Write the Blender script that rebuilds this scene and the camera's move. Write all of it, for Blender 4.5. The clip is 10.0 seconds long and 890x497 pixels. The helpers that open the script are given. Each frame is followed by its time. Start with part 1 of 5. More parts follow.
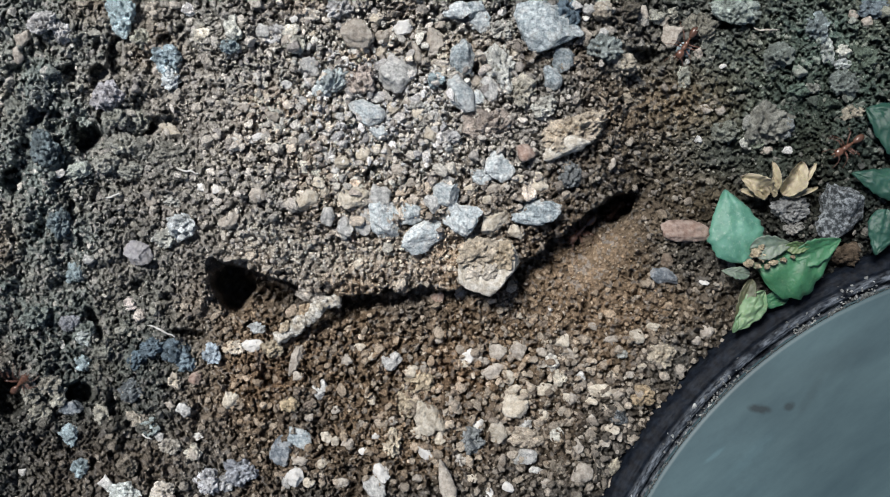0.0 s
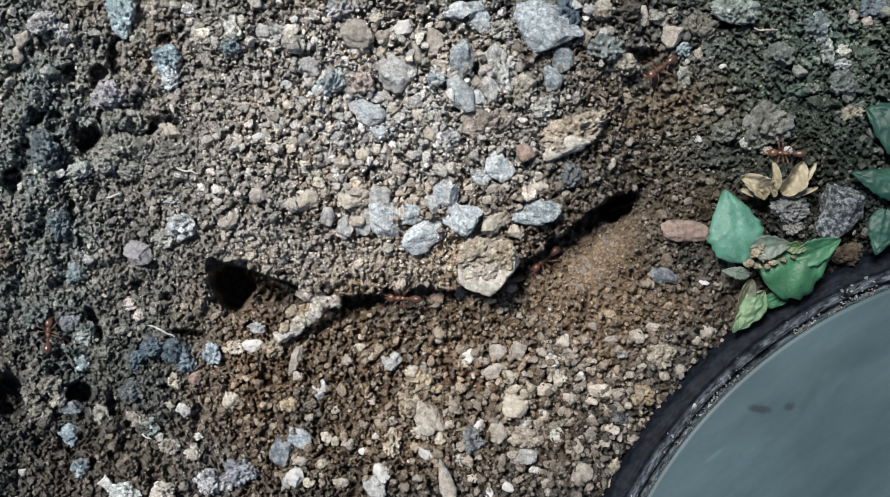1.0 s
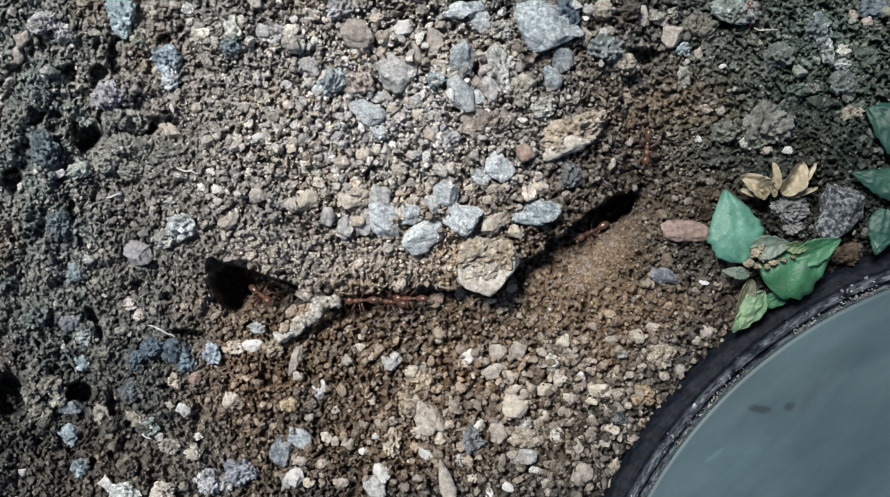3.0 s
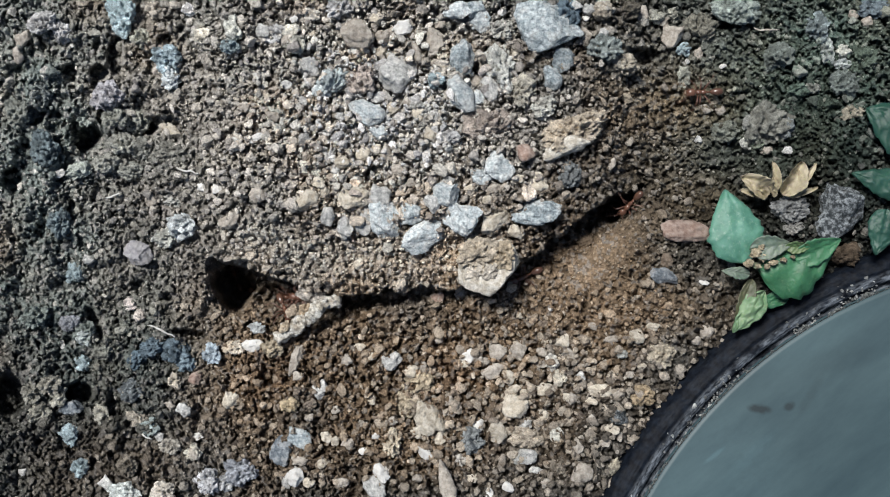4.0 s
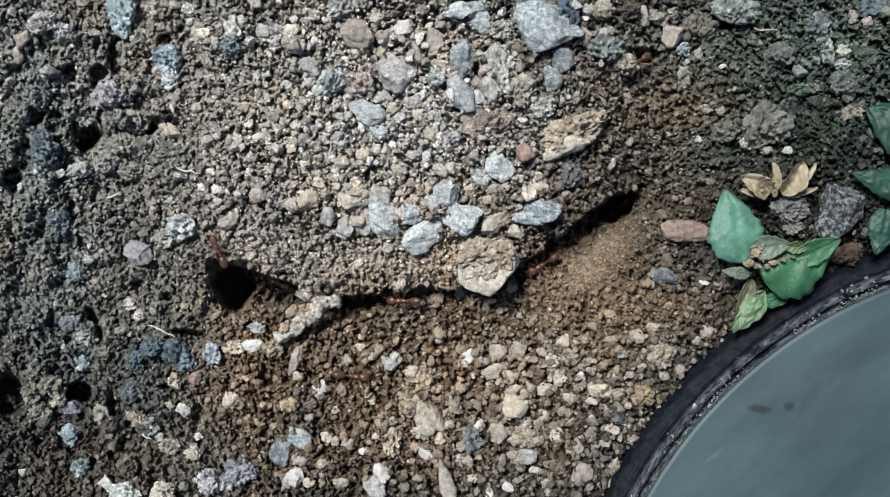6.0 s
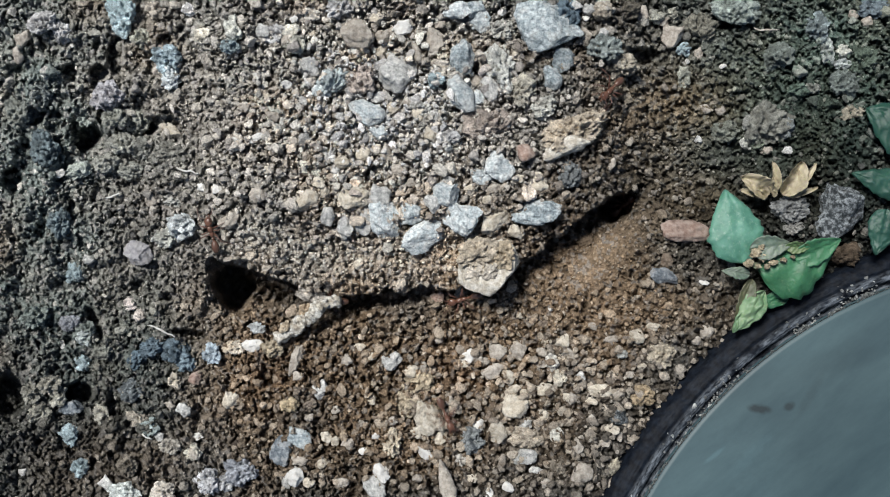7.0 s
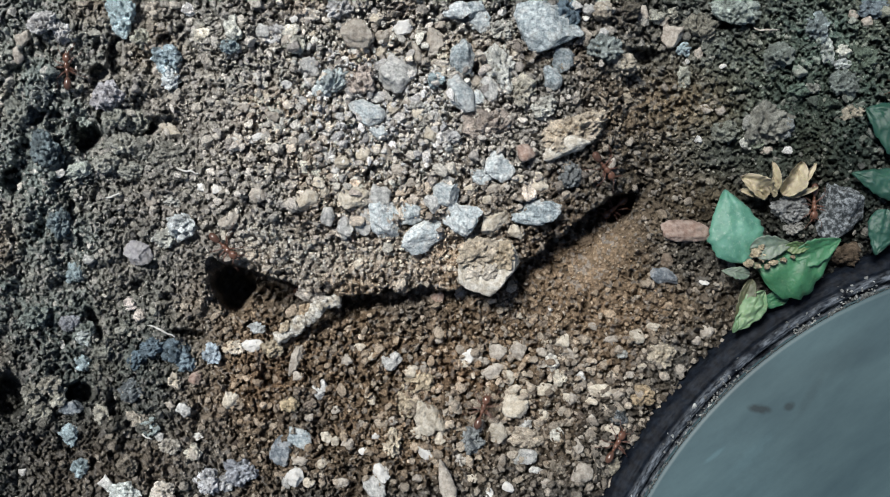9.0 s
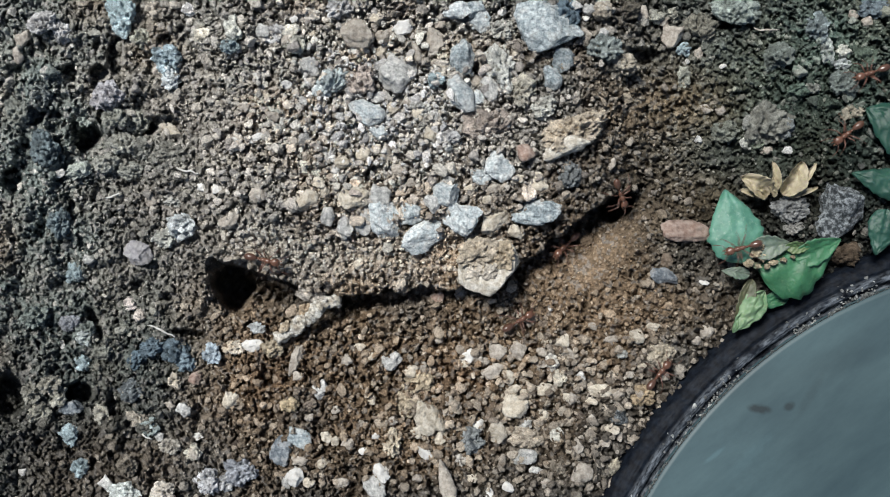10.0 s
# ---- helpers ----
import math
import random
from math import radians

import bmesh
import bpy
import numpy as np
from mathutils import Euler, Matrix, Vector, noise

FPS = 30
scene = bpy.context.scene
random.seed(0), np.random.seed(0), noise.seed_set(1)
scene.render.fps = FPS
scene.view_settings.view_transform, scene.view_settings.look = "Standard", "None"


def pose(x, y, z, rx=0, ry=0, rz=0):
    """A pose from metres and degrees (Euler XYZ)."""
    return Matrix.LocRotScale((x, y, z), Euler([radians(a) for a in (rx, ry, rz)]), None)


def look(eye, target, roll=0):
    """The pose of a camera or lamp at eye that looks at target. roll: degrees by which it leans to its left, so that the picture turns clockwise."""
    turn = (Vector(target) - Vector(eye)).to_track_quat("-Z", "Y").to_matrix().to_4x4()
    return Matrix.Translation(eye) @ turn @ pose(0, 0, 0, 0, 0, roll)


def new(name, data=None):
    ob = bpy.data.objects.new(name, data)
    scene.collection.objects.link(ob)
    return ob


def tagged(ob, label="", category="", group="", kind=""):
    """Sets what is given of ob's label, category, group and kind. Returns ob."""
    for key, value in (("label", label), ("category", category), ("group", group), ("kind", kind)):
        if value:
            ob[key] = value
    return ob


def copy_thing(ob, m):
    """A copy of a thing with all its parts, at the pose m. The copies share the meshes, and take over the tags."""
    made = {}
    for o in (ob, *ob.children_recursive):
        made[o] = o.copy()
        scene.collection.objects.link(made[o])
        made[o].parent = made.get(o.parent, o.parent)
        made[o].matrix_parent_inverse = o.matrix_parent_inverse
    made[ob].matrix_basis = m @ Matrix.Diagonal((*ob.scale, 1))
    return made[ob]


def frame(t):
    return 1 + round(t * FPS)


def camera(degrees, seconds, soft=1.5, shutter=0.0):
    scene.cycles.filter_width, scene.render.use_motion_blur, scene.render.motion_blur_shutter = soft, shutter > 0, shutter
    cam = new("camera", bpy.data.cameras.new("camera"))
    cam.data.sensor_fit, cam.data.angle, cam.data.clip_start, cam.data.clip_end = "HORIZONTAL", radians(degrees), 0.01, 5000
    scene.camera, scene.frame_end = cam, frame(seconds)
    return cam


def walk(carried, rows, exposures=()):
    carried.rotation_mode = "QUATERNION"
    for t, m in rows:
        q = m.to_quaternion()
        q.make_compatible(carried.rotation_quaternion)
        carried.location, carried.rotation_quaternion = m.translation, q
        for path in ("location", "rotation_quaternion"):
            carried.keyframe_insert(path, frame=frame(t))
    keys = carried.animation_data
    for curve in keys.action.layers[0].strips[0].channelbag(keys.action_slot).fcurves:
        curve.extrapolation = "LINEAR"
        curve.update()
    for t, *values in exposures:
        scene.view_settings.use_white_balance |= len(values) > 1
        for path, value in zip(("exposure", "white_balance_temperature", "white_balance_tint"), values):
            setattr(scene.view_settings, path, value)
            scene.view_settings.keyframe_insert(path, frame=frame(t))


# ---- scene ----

# ---------------------------------------------------------------- camera
EYE = 0.168          # height of the lens over the soil
UNIT = 0.0001        # one step of the site plan: a tenth of a millimetre

cam = camera(50, 10.0, soft=1.1, shutter=0.5)
walk(cam, [(0.0, pose(0, 0, EYE)), (10.0, pose(0, 0, EYE))], exposures=[(0.0, 0.46, 6500, 10), (10.0, 0.46, 6500, 8)])

# ---------------------------------------------------------------- light
sky_world = bpy.data.worlds.new("sky")
sky_world.use_nodes = True
wn = sky_world.node_tree
sky = wn.nodes.new("ShaderNodeTexSky")
sky.sky_type = "NISHITA"
sky.sun_disc = False
sky.sun_elevation = radians(60)
sky.sun_rotation = radians(-42)
wn.links.new(sky.outputs[0], wn.nodes["Background"].inputs[0])
wn.nodes["Background"].inputs[1].default_value = 0.050
scene.world = sky_world
sun = new("sun", bpy.data.lights.new("sun", "SUN"))
sun.data.energy, sun.data.angle, sun.data.color = 4.0, radians(16), (1.0, 0.982, 0.955)
sun.matrix_world = look((-0.34, 0.38, 0.88), (0, 0, 0))


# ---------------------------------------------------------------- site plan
def at(u, v, h):
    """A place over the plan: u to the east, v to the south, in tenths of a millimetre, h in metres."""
    k = UNIT * (EYE - h) / EYE
    return Vector(((u - 784) * k, (438 - v) * k, h))


def lattice(ix, iy, seed):
    n = (ix * 374761393 + iy * 668265263 + seed * 1274126177) & 0x7FFFFFFF
    n = ((n ^ (n >> 13)) * 1274126177) & 0x7FFFFFFF
    return ((n ^ (n >> 16)) & 0xFFFF) / 65535.0


def grain(u, v, size, seed=0):
    """Smooth value noise, 0 to 1, with lumps of that many plan steps."""
    x, y = np.asarray(u) / size, np.asarray(v) / size
    ix, iy = np.floor(x).astype(np.int64), np.floor(y).astype(np.int64)
    fx, fy = x - ix, y - iy
    fx, fy = fx * fx * (3 - 2 * fx), fy * fy * (3 - 2 * fy)
    a, b = lattice(ix, iy, seed), lattice(ix + 1, iy, seed)
    c, d = lattice(ix, iy + 1, seed), lattice(ix + 1, iy + 1, seed)
    return (a * (1 - fx) + b * fx) * (1 - fy) + (c * (1 - fx) + d * fx) * fy


def cells(u, v, size, seed=0):
    """Rounded crumbs packed side by side: 1 on the top of each, falling to about 0 in the joints."""
    x, y = np.asarray(u) / size, np.asarray(v) / size
    ix, iy = np.floor(x).astype(np.int64), np.floor(y).astype(np.int64)
    best = np.full(x.shape, 9.0)
    for i in (-1, 0, 1):
        for j in (-1, 0, 1):
            a, b = ix + i, iy + j
            px, py = a + lattice(a, b, seed), b + lattice(a, b, seed + 1)
            best = np.minimum(best, ((x - px) ** 2 + (y - py) ** 2) * (0.7 + 0.9 * lattice(a, b, seed + 2)))
    return 1 - np.clip(best, 0, 1)


def lumps3(p, size, seed=0):
    """Smooth value noise in space, -1 to 1, for points in an array of any shape (..., 3)."""
    q = np.asarray(p) / size + 900.0
    i = np.floor(q).astype(np.int64)
    f = q - i
    f = f * f * (3 - 2 * f)
    out = 0.0
    for a in (0, 1):
        for b in (0, 1):
            for c in (0, 1):
                w = np.abs(1 - a - f[..., 0]) * np.abs(1 - b - f[..., 1]) * np.abs(1 - c - f[..., 2])
                out = out + w * lattice(i[..., 0] + a + 57 * (i[..., 2] + c), i[..., 1] + b - 131 * (i[..., 2] + c), seed)
    return 2 * out - 1


def sponge(p, size, seed=0):
    """Porous crumb relief, about -1 in the pores and 0 to 0.3 on the walls between them."""
    q = p + 0.45 * size * np.stack([lumps3(p, size * 1.3, seed + 1), lumps3(p, size * 1.3, seed + 2), lumps3(p, size * 1.3, seed + 3)], -1)
    return 0.3 * lumps3(q, size * 0.5, seed + 4) - np.clip((-0.02 - lumps3(q, size, seed)) / 0.3, 0, 1)


def blob(u, v, cu, cv, ru, rv, turn=0.0):
    """A soft spot: 1 in its middle, 0.37 at its radius."""
    c, s = math.cos(radians(turn)), math.sin(radians(turn))
    du, dv = u - cu, v - cv
    x, y = du * c - dv * s, du * s + dv * c
    return np.exp(-((x / ru) ** 2 + (y / rv) ** 2))


def pit(u, v, cu, cv, ru, rv, turn=0.0):
    """A hole with steep sides."""
    c, s = math.cos(radians(turn)), math.sin(radians(turn))
    du, dv = u - cu, v - cv
    x, y = du * c - dv * s, du * s + dv * c
    d = np.sqrt((x / ru) ** 2 + (y / rv) ** 2) + 0.35 * (grain(u, v, 14, 5) - 0.5)
    return np.clip((1.25 - d) / 0.4, 0, 1)


LIP_U = (-200, 250, 372, 440, 510, 600, 700, 810, 915, 985, 1045, 1110, 1160, 1400)
LIP_V = (430, 430, 458, 472, 498, 520, 512, 506, 470, 412, 375, 338, 300, 230)


def lip(u, v):
    """How far south of the bank's edge."""
    return v - np.interp(u, LIP_U, LIP_V) + 16 * (grain(u, v, 22, 8) - 0.5)


def face(u, v):
    """The bank's smooth southern face: 1 on it, 0 away from it."""
    d = v - np.interp(u, LIP_U, LIP_V)
    return np.exp(-((d + 48) / 48) ** 4) * np.clip((u - 370) / 60, 0, 1) * np.clip((860 - u) / 60, 0, 1)


def height(u, v, pores=True):
    """The soil's height in metres over the plan, with or without its fine pores."""
    u, v = np.asarray(u, float), np.asarray(v, float)
    d = lip(u, v)
    east = np.clip((u - 330) / 60, 0, 1) * np.clip((1150 - u) / 90, 0, 1)
    bank = np.clip(-d / 130, 0, 1) ** 0.8 * 4.0 + 1.6 * np.clip(-d / 420, 0, 1)
    rise = np.clip((u - 130) / 300, 0, 1) * np.clip((1190 - u) / 130, 0, 1)
    rise = rise * rise * (3 - 2 * rise)
    h = np.where(d < 0, (3.2 + 1.6 * np.exp(-((u - 1020) / 80) ** 2)) * east + bank * rise, 0.0) + (1 - rise) * (1.0 * np.clip(-d / 300, 0, 1))
    h = h - np.where(d < 0, 3.2 * east * (1 - rise) * np.clip(-d / 150, 0, 1), 0)
    depth = np.interp(u, (362, 384, 530, 620, 720, 800, 920, 1000, 1060, 1120, 1150),
                      (0, 9.0, 9.5, 7.5, 4.5, 3.6, 3.0, 3.2, 5.5, 4.0, 0))
    wide = np.interp(u, (340, 400, 500, 530, 600, 640, 700, 820, 930, 1000, 1050, 1120), (70, 76, 68, 60, 42, 36, 26, 30, 70, 78, 64, 26))
    h = h - np.where(d >= 0, depth * np.exp(-(np.maximum(d, 0) / wide) ** np.interp(u, (700, 900), (4.0, 1.7))), 0)
    # burrow mouths and gaps between the clods
    h = h - 13 * pit(u, v, 413, 504, 31, 38, 0)
    h = h - 4.5 * pit(u, v, 482, 520, 44, 17, -14)
    h = h - 12 * pit(u, v, 1086, 366, 34, 18, 28)
    h = h - 6 * pit(u, v, 160, 258, 26, 30) - 9 * pit(u, v, 14, 696, 32, 36) - 7 * pit(u, v, 140, 692, 24, 19)
    h = h - 4 * pit(u, v, 474, 666, 17, 14) - 5 * pit(u, v, 1272, 38, 22, 14) - 4 * pit(u, v, 1130, 100, 26, 14)
    h = h - 4 * pit(u, v, 204, 100, 12, 34) - 3 * pit(u, v, 100, 215, 18, 16) - 3 * pit(u, v, 45, 275, 20, 22)
    h = h - 3 * pit(u, v, 955, 65, 9, 20) - 3 * pit(u, v, 838, 125, 6, 14) - 2.5 * pit(u, v, 265, 225, 16, 10)
    for cu, cv, ru, rv, turn, deep in ((150, 234, 22, 30, 15, 7), (188, 205, 14, 18, 0, 4), (264, 220, 20, 13, 20, 4), (22, 318, 16, 22, 0, 5), (60, 206, 20, 14, 0, 4), (128, 375, 10, 20, 0, 3), (166, 570, 10, 30, 25, 4),
                                       (338, 590, 28, 9, -10, 4), (210, 848, 24, 8, -15, 4), (125, 130, 12, 16, 0, 3), (218, 128, 14, 10, 0, 3), (176, 128, 16, 12, 0, 4), (290, 70, 12, 10, 0, 3), (100, 262, 10, 14, 0, 3)):
        h = h - deep * pit(u, v, cu, cv, ru, rv, turn)
    # brown heap of fine spoil, and the ground round the lid
    h = h + 1.6 * blob(u, v, 1060, 455, 110, 45, 35) + 1.0 * blob(u, v, 760, 690, 220, 110)
    h = h + 1.2 * blob(u, v, 130, 200, 150, 160)
    h = h + 2.0 * (grain(u, v, 130, 1) - 0.5) + 1.3 * (grain(u, v, 52, 2) - 0.5)
    fine = 1 - 0.88 * np.clip(1.25 * blob(u, v, 1065, 452, 105, 40, 35), 0, 1) - 0.3 * face(u, v)
    fine = np.clip(fine - 0.2 * blob(u, v, 1090, 560, 170, 75), 0.08, 1) * (1 - 0.3 * blob(u, v, 1290, 220, 300, 250))
    h = h + fine * (1.1 * (grain(u, v, 24, 3) - 0.5) + 1.1 * (grain(u, v, 11, 4) - 0.5))
    if pores:
        wu, wv = u + 7 * (grain(u, v, 9, 51) - 0.5) + 3 * (grain(u, v, 4, 53) - 0.5), v + 7 * (grain(u, v, 9, 52) - 0.5) + 3 * (grain(u, v, 4, 54) - 0.5)
        ru, rv = 0.81 * wu - 0.59 * wv, 0.59 * wu + 0.81 * wv
        coarse = np.clip(0.35 + blob(u, v, 650, 200, 360, 230) + blob(u, v, 900, 700, 330, 150) - 0.5 * np.clip((400 - u) / 130, 0, 1), 0, 1)
        west = np.clip((500 - u) / 150, 0, 1)
        h = h + fine * coarse * (1.5 * cells(ru, rv, 16, 61) - 0.9)
        h = h + fine * (1 - 0.45 * west) * (0.9 * cells(wu, wv, 8.0, 65) - 0.5)
        pore = np.clip((0.43 - grain(ru, rv, 5.6, 41)) / 0.09, 0, 1)
        prick = np.clip((0.38 - grain(wu + 40, wv, 3.8, 43)) / 0.12, 0, 1)
        hollow = np.clip((0.28 - grain(wu, wv, 15, 46)) / 0.10, 0, 1)
        h = h - fine * ((1.7 - 0.8 * west) * pore + 1.1 * prick + (1.6 - 0.9 * west) * hollow) + 0.45 * fine * (grain(u, v, 3.4, 44) - 0.5)
    # clods and cavities on the western side
    west = np.clip((430 - u) / 130, 0, 1)
    h = h + west * (3.4 * (grain(u, v, 40, 81) - 0.5) - 1.6 * np.clip((0.26 - grain(u + 9 * grain(u, v, 11, 83), v, 25, 82)) / 0.12, 0, 1))
    # the lid lies in a shallow bed
    r = np.hypot(u - LID_U, v - LID_V)
    h = h - 3.5 * np.clip((LID_R + 170 - r) / 110, 0, 1) ** 1.5
    bed = np.clip((LID_R + 63 + 16 * (grain(u, v, 17, 91) - 0.5) + 7 * (grain(u, v, 6, 92) - 0.5) - r) / 12, 0, 1)
    h = h * (1 - bed) + bed * -5.0
    far = np.clip((np.maximum(np.abs(u - 784) - 784, np.abs(v - 438) - 438) - 150) / 400, 0, 1)
    return h * 0.001 * (1 - far)


LID_U, LID_V, LID_R = 1862.0, 1286.0, 833.0


def mesh_object(name, verts, faces, material, smooth=True):
    me = bpy.data.meshes.new(name)
    verts, faces = np.asarray(verts, np.float32), np.asarray(faces, np.int32)
    n, k = faces.shape
    me.vertices.add(len(verts))
    me.vertices.foreach_set("co", verts.ravel())
    me.loops.add(n * k)
    me.loops.foreach_set("vertex_index", faces.ravel())
    me.polygons.add(n)
    me.polygons.foreach_set("loop_start", np.arange(n, dtype=np.int32) * k)
    me.polygons.foreach_set("use_smooth", np.full(n, smooth))
    me.materials.append(material)
    me.update(calc_edges=True)
    return new(name, me)


def part(name, bm, material, parent, label=""):
    """Links a bmesh as one mesh object under a thing or a part."""
    me = bpy.data.meshes.new(name)
    bm.to_mesh(me)
    bm.free()
    for p in me.polygons:
        p.use_smooth = True
    me.materials.append(material)
    ob = new(name, me)
    ob.parent = parent
    return tagged(ob, label=label)


# ---------------------------------------------------------------- materials
def shader(name, rough=0.9):
    m = bpy.data.materials.new(name)
    m.use_nodes = True
    b = m.node_tree.nodes["Principled BSDF"]
    b.inputs["Roughness"].default_value = rough
    return m, m.node_tree, b


def node(nt, kind, **values):
    n = nt.nodes.new(kind)
    for key, value in values.items():
        n.inputs[key.replace("_", " ")].default_value = value
    return n


def ramp(nt, source, *stops):
    r = nt.nodes.new("ShaderNodeValToRGB")
    while len(r.color_ramp.elements) < len(stops):
        r.color_ramp.elements.new(0.5)
    for e, (p, c) in zip(r.color_ramp.elements, stops):
        e.position, e.color = p, (*c, 1)
    nt.links.new(source, r.inputs[0])
    return r.outputs[0]


def mixed(nt, blend, factor, a, b):
    x = nt.nodes.new("ShaderNodeMix")
    x.data_type, x.blend_type = "RGBA", blend
    for slot, value in ((0, factor), (6, a), (7, b)):
        if isinstance(value, (int, float)):
            x.inputs[slot].default_value = value
        elif isinstance(value, tuple):
            x.inputs[slot].default_value = (*value, 1)
        else:
            nt.links.new(value, x.inputs[slot])
    return x.outputs[2]


def noise_out(nt, scale, detail=4.0, rough=0.6, coords="Object"):
    tc = nt.nodes.new("ShaderNodeTexCoord")
    n = node(nt, "ShaderNodeTexNoise", Scale=scale, Detail=detail, Roughness=rough)
    nt.links.new(tc.outputs[coords], n.inputs["Vector"])
    return n.outputs["Fac"]


def bumped(nt, b, source, strength, distance):
    k = node(nt, "ShaderNodeBump", Strength=strength, Distance=distance)
    nt.links.new(source, k.inputs["Height"])
    nt.links.new(k.outputs[0], b.inputs["Normal"])


def soil_material():
    m, nt, b = shader("soil", 0.95)
    b.inputs["Specular IOR Level"].default_value = 0.05
    col = nt.nodes.new("ShaderNodeAttribute")
    col.attribute_name = "soil_colour"
    geo = nt.nodes.new("ShaderNodeNewGeometry")
    tone = ramp(nt, geo.outputs["Random Per Island"], (0.0, (0.62, 0.62, 0.63)), (0.6, (0.98, 0.97, 0.95)), (1.0, (1.32, 1.30, 1.28)))
    c = mixed(nt, "MULTIPLY", 1.0, col.outputs["Color"], tone)
    fine = noise_out(nt, 2600, 5, 0.7)
    spot = ramp(nt, fine, (0.3, (0.5, 0.48, 0.47)), (0.5, (1.0, 1.0, 1.0)), (0.70, (1.5, 1.48, 1.45)))
    c = mixed(nt, "MULTIPLY", 1.0, c, spot)
    nt.links.new(c, b.inputs["Base Color"])
    bumped(nt, b, noise_out(nt, 3300, 5, 0.7), 1.0, 0.0007)
    return m


def stone_material(name, dark, mid, light, rough=0.75, scale=900, speck=0.5, dusty=0.4):
    m, nt, b = shader(name, rough)
    b.inputs["Specular IOR Level"].default_value = 0.35
    info = nt.nodes.new("ShaderNodeObjectInfo")
    broad = noise_out(nt, scale, 6, 0.65)
    c = ramp(nt, broad, (0.31, dark), (0.45, mid), (0.60, light))
    pepper = ramp(nt, noise_out(nt, scale * 2.6, 4, 0.7), (0.36, (0.45, 0.45, 0.47)), (0.5, (1, 1, 1)), (0.66, (1.4, 1.4, 1.38)))
    c = mixed(nt, "MULTIPLY", 0.6 * speck, c, pepper)
    dust = ramp(nt, noise_out(nt, scale * 0.45, 5, 0.7), (0.5, (0, 0, 0)), (0.72, (1, 1, 1)))
    c = mixed(nt, "MIX", mixed(nt, "MULTIPLY", 1.0, dust, (dusty, dusty, dusty)), c, (0.38, 0.32, 0.25))
    tone = ramp(nt, info.outputs["Random"], (0, (0.70, 0.70, 0.70)), (1, (0.95, 0.95, 0.95)))
    c = mixed(nt, "MULTIPLY", 1.0, c, tone)
    nt.links.new(c, b.inputs["Base Color"])
    bumped(nt, b, noise_out(nt, scale * 2.6, 8, 0.75), 1.0, 0.0005)
    return m


SOIL = soil_material()
STONE = {
    "blue": stone_material("blue_grey_stone", (0.10, 0.13, 0.15), (0.32, 0.375, 0.395), (0.60, 0.65, 0.66), speck=1.4),
    "light": stone_material("pale_blue_stone", (0.26, 0.315, 0.33), (0.55, 0.605, 0.62), (0.78, 0.81, 0.80), speck=1.2),
    "grey": stone_material("grey_stone", (0.25, 0.25, 0.24), (0.54, 0.54, 0.515), (0.80, 0.79, 0.76), speck=0.9),
    "dark": stone_material("dark_slate", (0.06, 0.075, 0.09), (0.15, 0.175, 0.20), (0.38, 0.41, 0.43), speck=0.8),
    "lilac": stone_material("lilac_grey_stone", (0.26, 0.25, 0.265), (0.38, 0.37, 0.385), (0.52, 0.51, 0.52), speck=0.3),
    "white": stone_material("white_chip", (0.70, 0.66, 0.58), (0.85, 0.83, 0.78), (0.92, 0.91, 0.88), speck=0.15, dusty=0.1),
    "cream": stone_material("cream_stone", (0.42, 0.355, 0.265), (0.62, 0.55, 0.44), (0.80, 0.74, 0.63), speck=0.6),
    "tan": stone_material("tan_stone", (0.29, 0.255, 0.21), (0.45, 0.40, 0.34), (0.62, 0.57, 0.50), speck=0.6),
    "pink": stone_material("pink_brown_stone", (0.25, 0.16, 0.12), (0.38, 0.27, 0.22), (0.52, 0.41, 0.35), speck=0.3),
    "bark": stone_material("weathered_root", (0.17, 0.135, 0.10), (0.50, 0.46, 0.385), (0.86, 0.84, 0.78), 0.9, 800, 1.4),
    "chalk": stone_material("chalky_stone", (0.36, 0.315, 0.245), (0.55, 0.50, 0.415), (0.76, 0.73, 0.66), speck=0.8),
    "patchy": stone_material("white_flecked_stone", (0.025, 0.03, 0.034), (0.045, 0.054, 0.06), (0.34, 0.37, 0.385), scale=1300, speck=1.6, dusty=0.1, rough=0.45),
    "brown": stone_material("brown_stone", (0.14, 0.10, 0.07), (0.25, 0.19, 0.14), (0.36, 0.29, 0.22), speck=0.4),
}
LOOKS = {"blue": "blue-grey", "light": "pale blue-grey", "grey": "light grey", "dark": "dark slate-grey", "lilac": "lilac-grey",
         "white": "white", "cream": "cream-coloured", "chalk": "chalky white", "tan": "tan", "pink": "pinkish brown", "brown": "brown",
         "patchy": "white-flecked dark grey", "clod": "grey-brown", "dclod": "dark grey", "bclod": "blue-grey"}


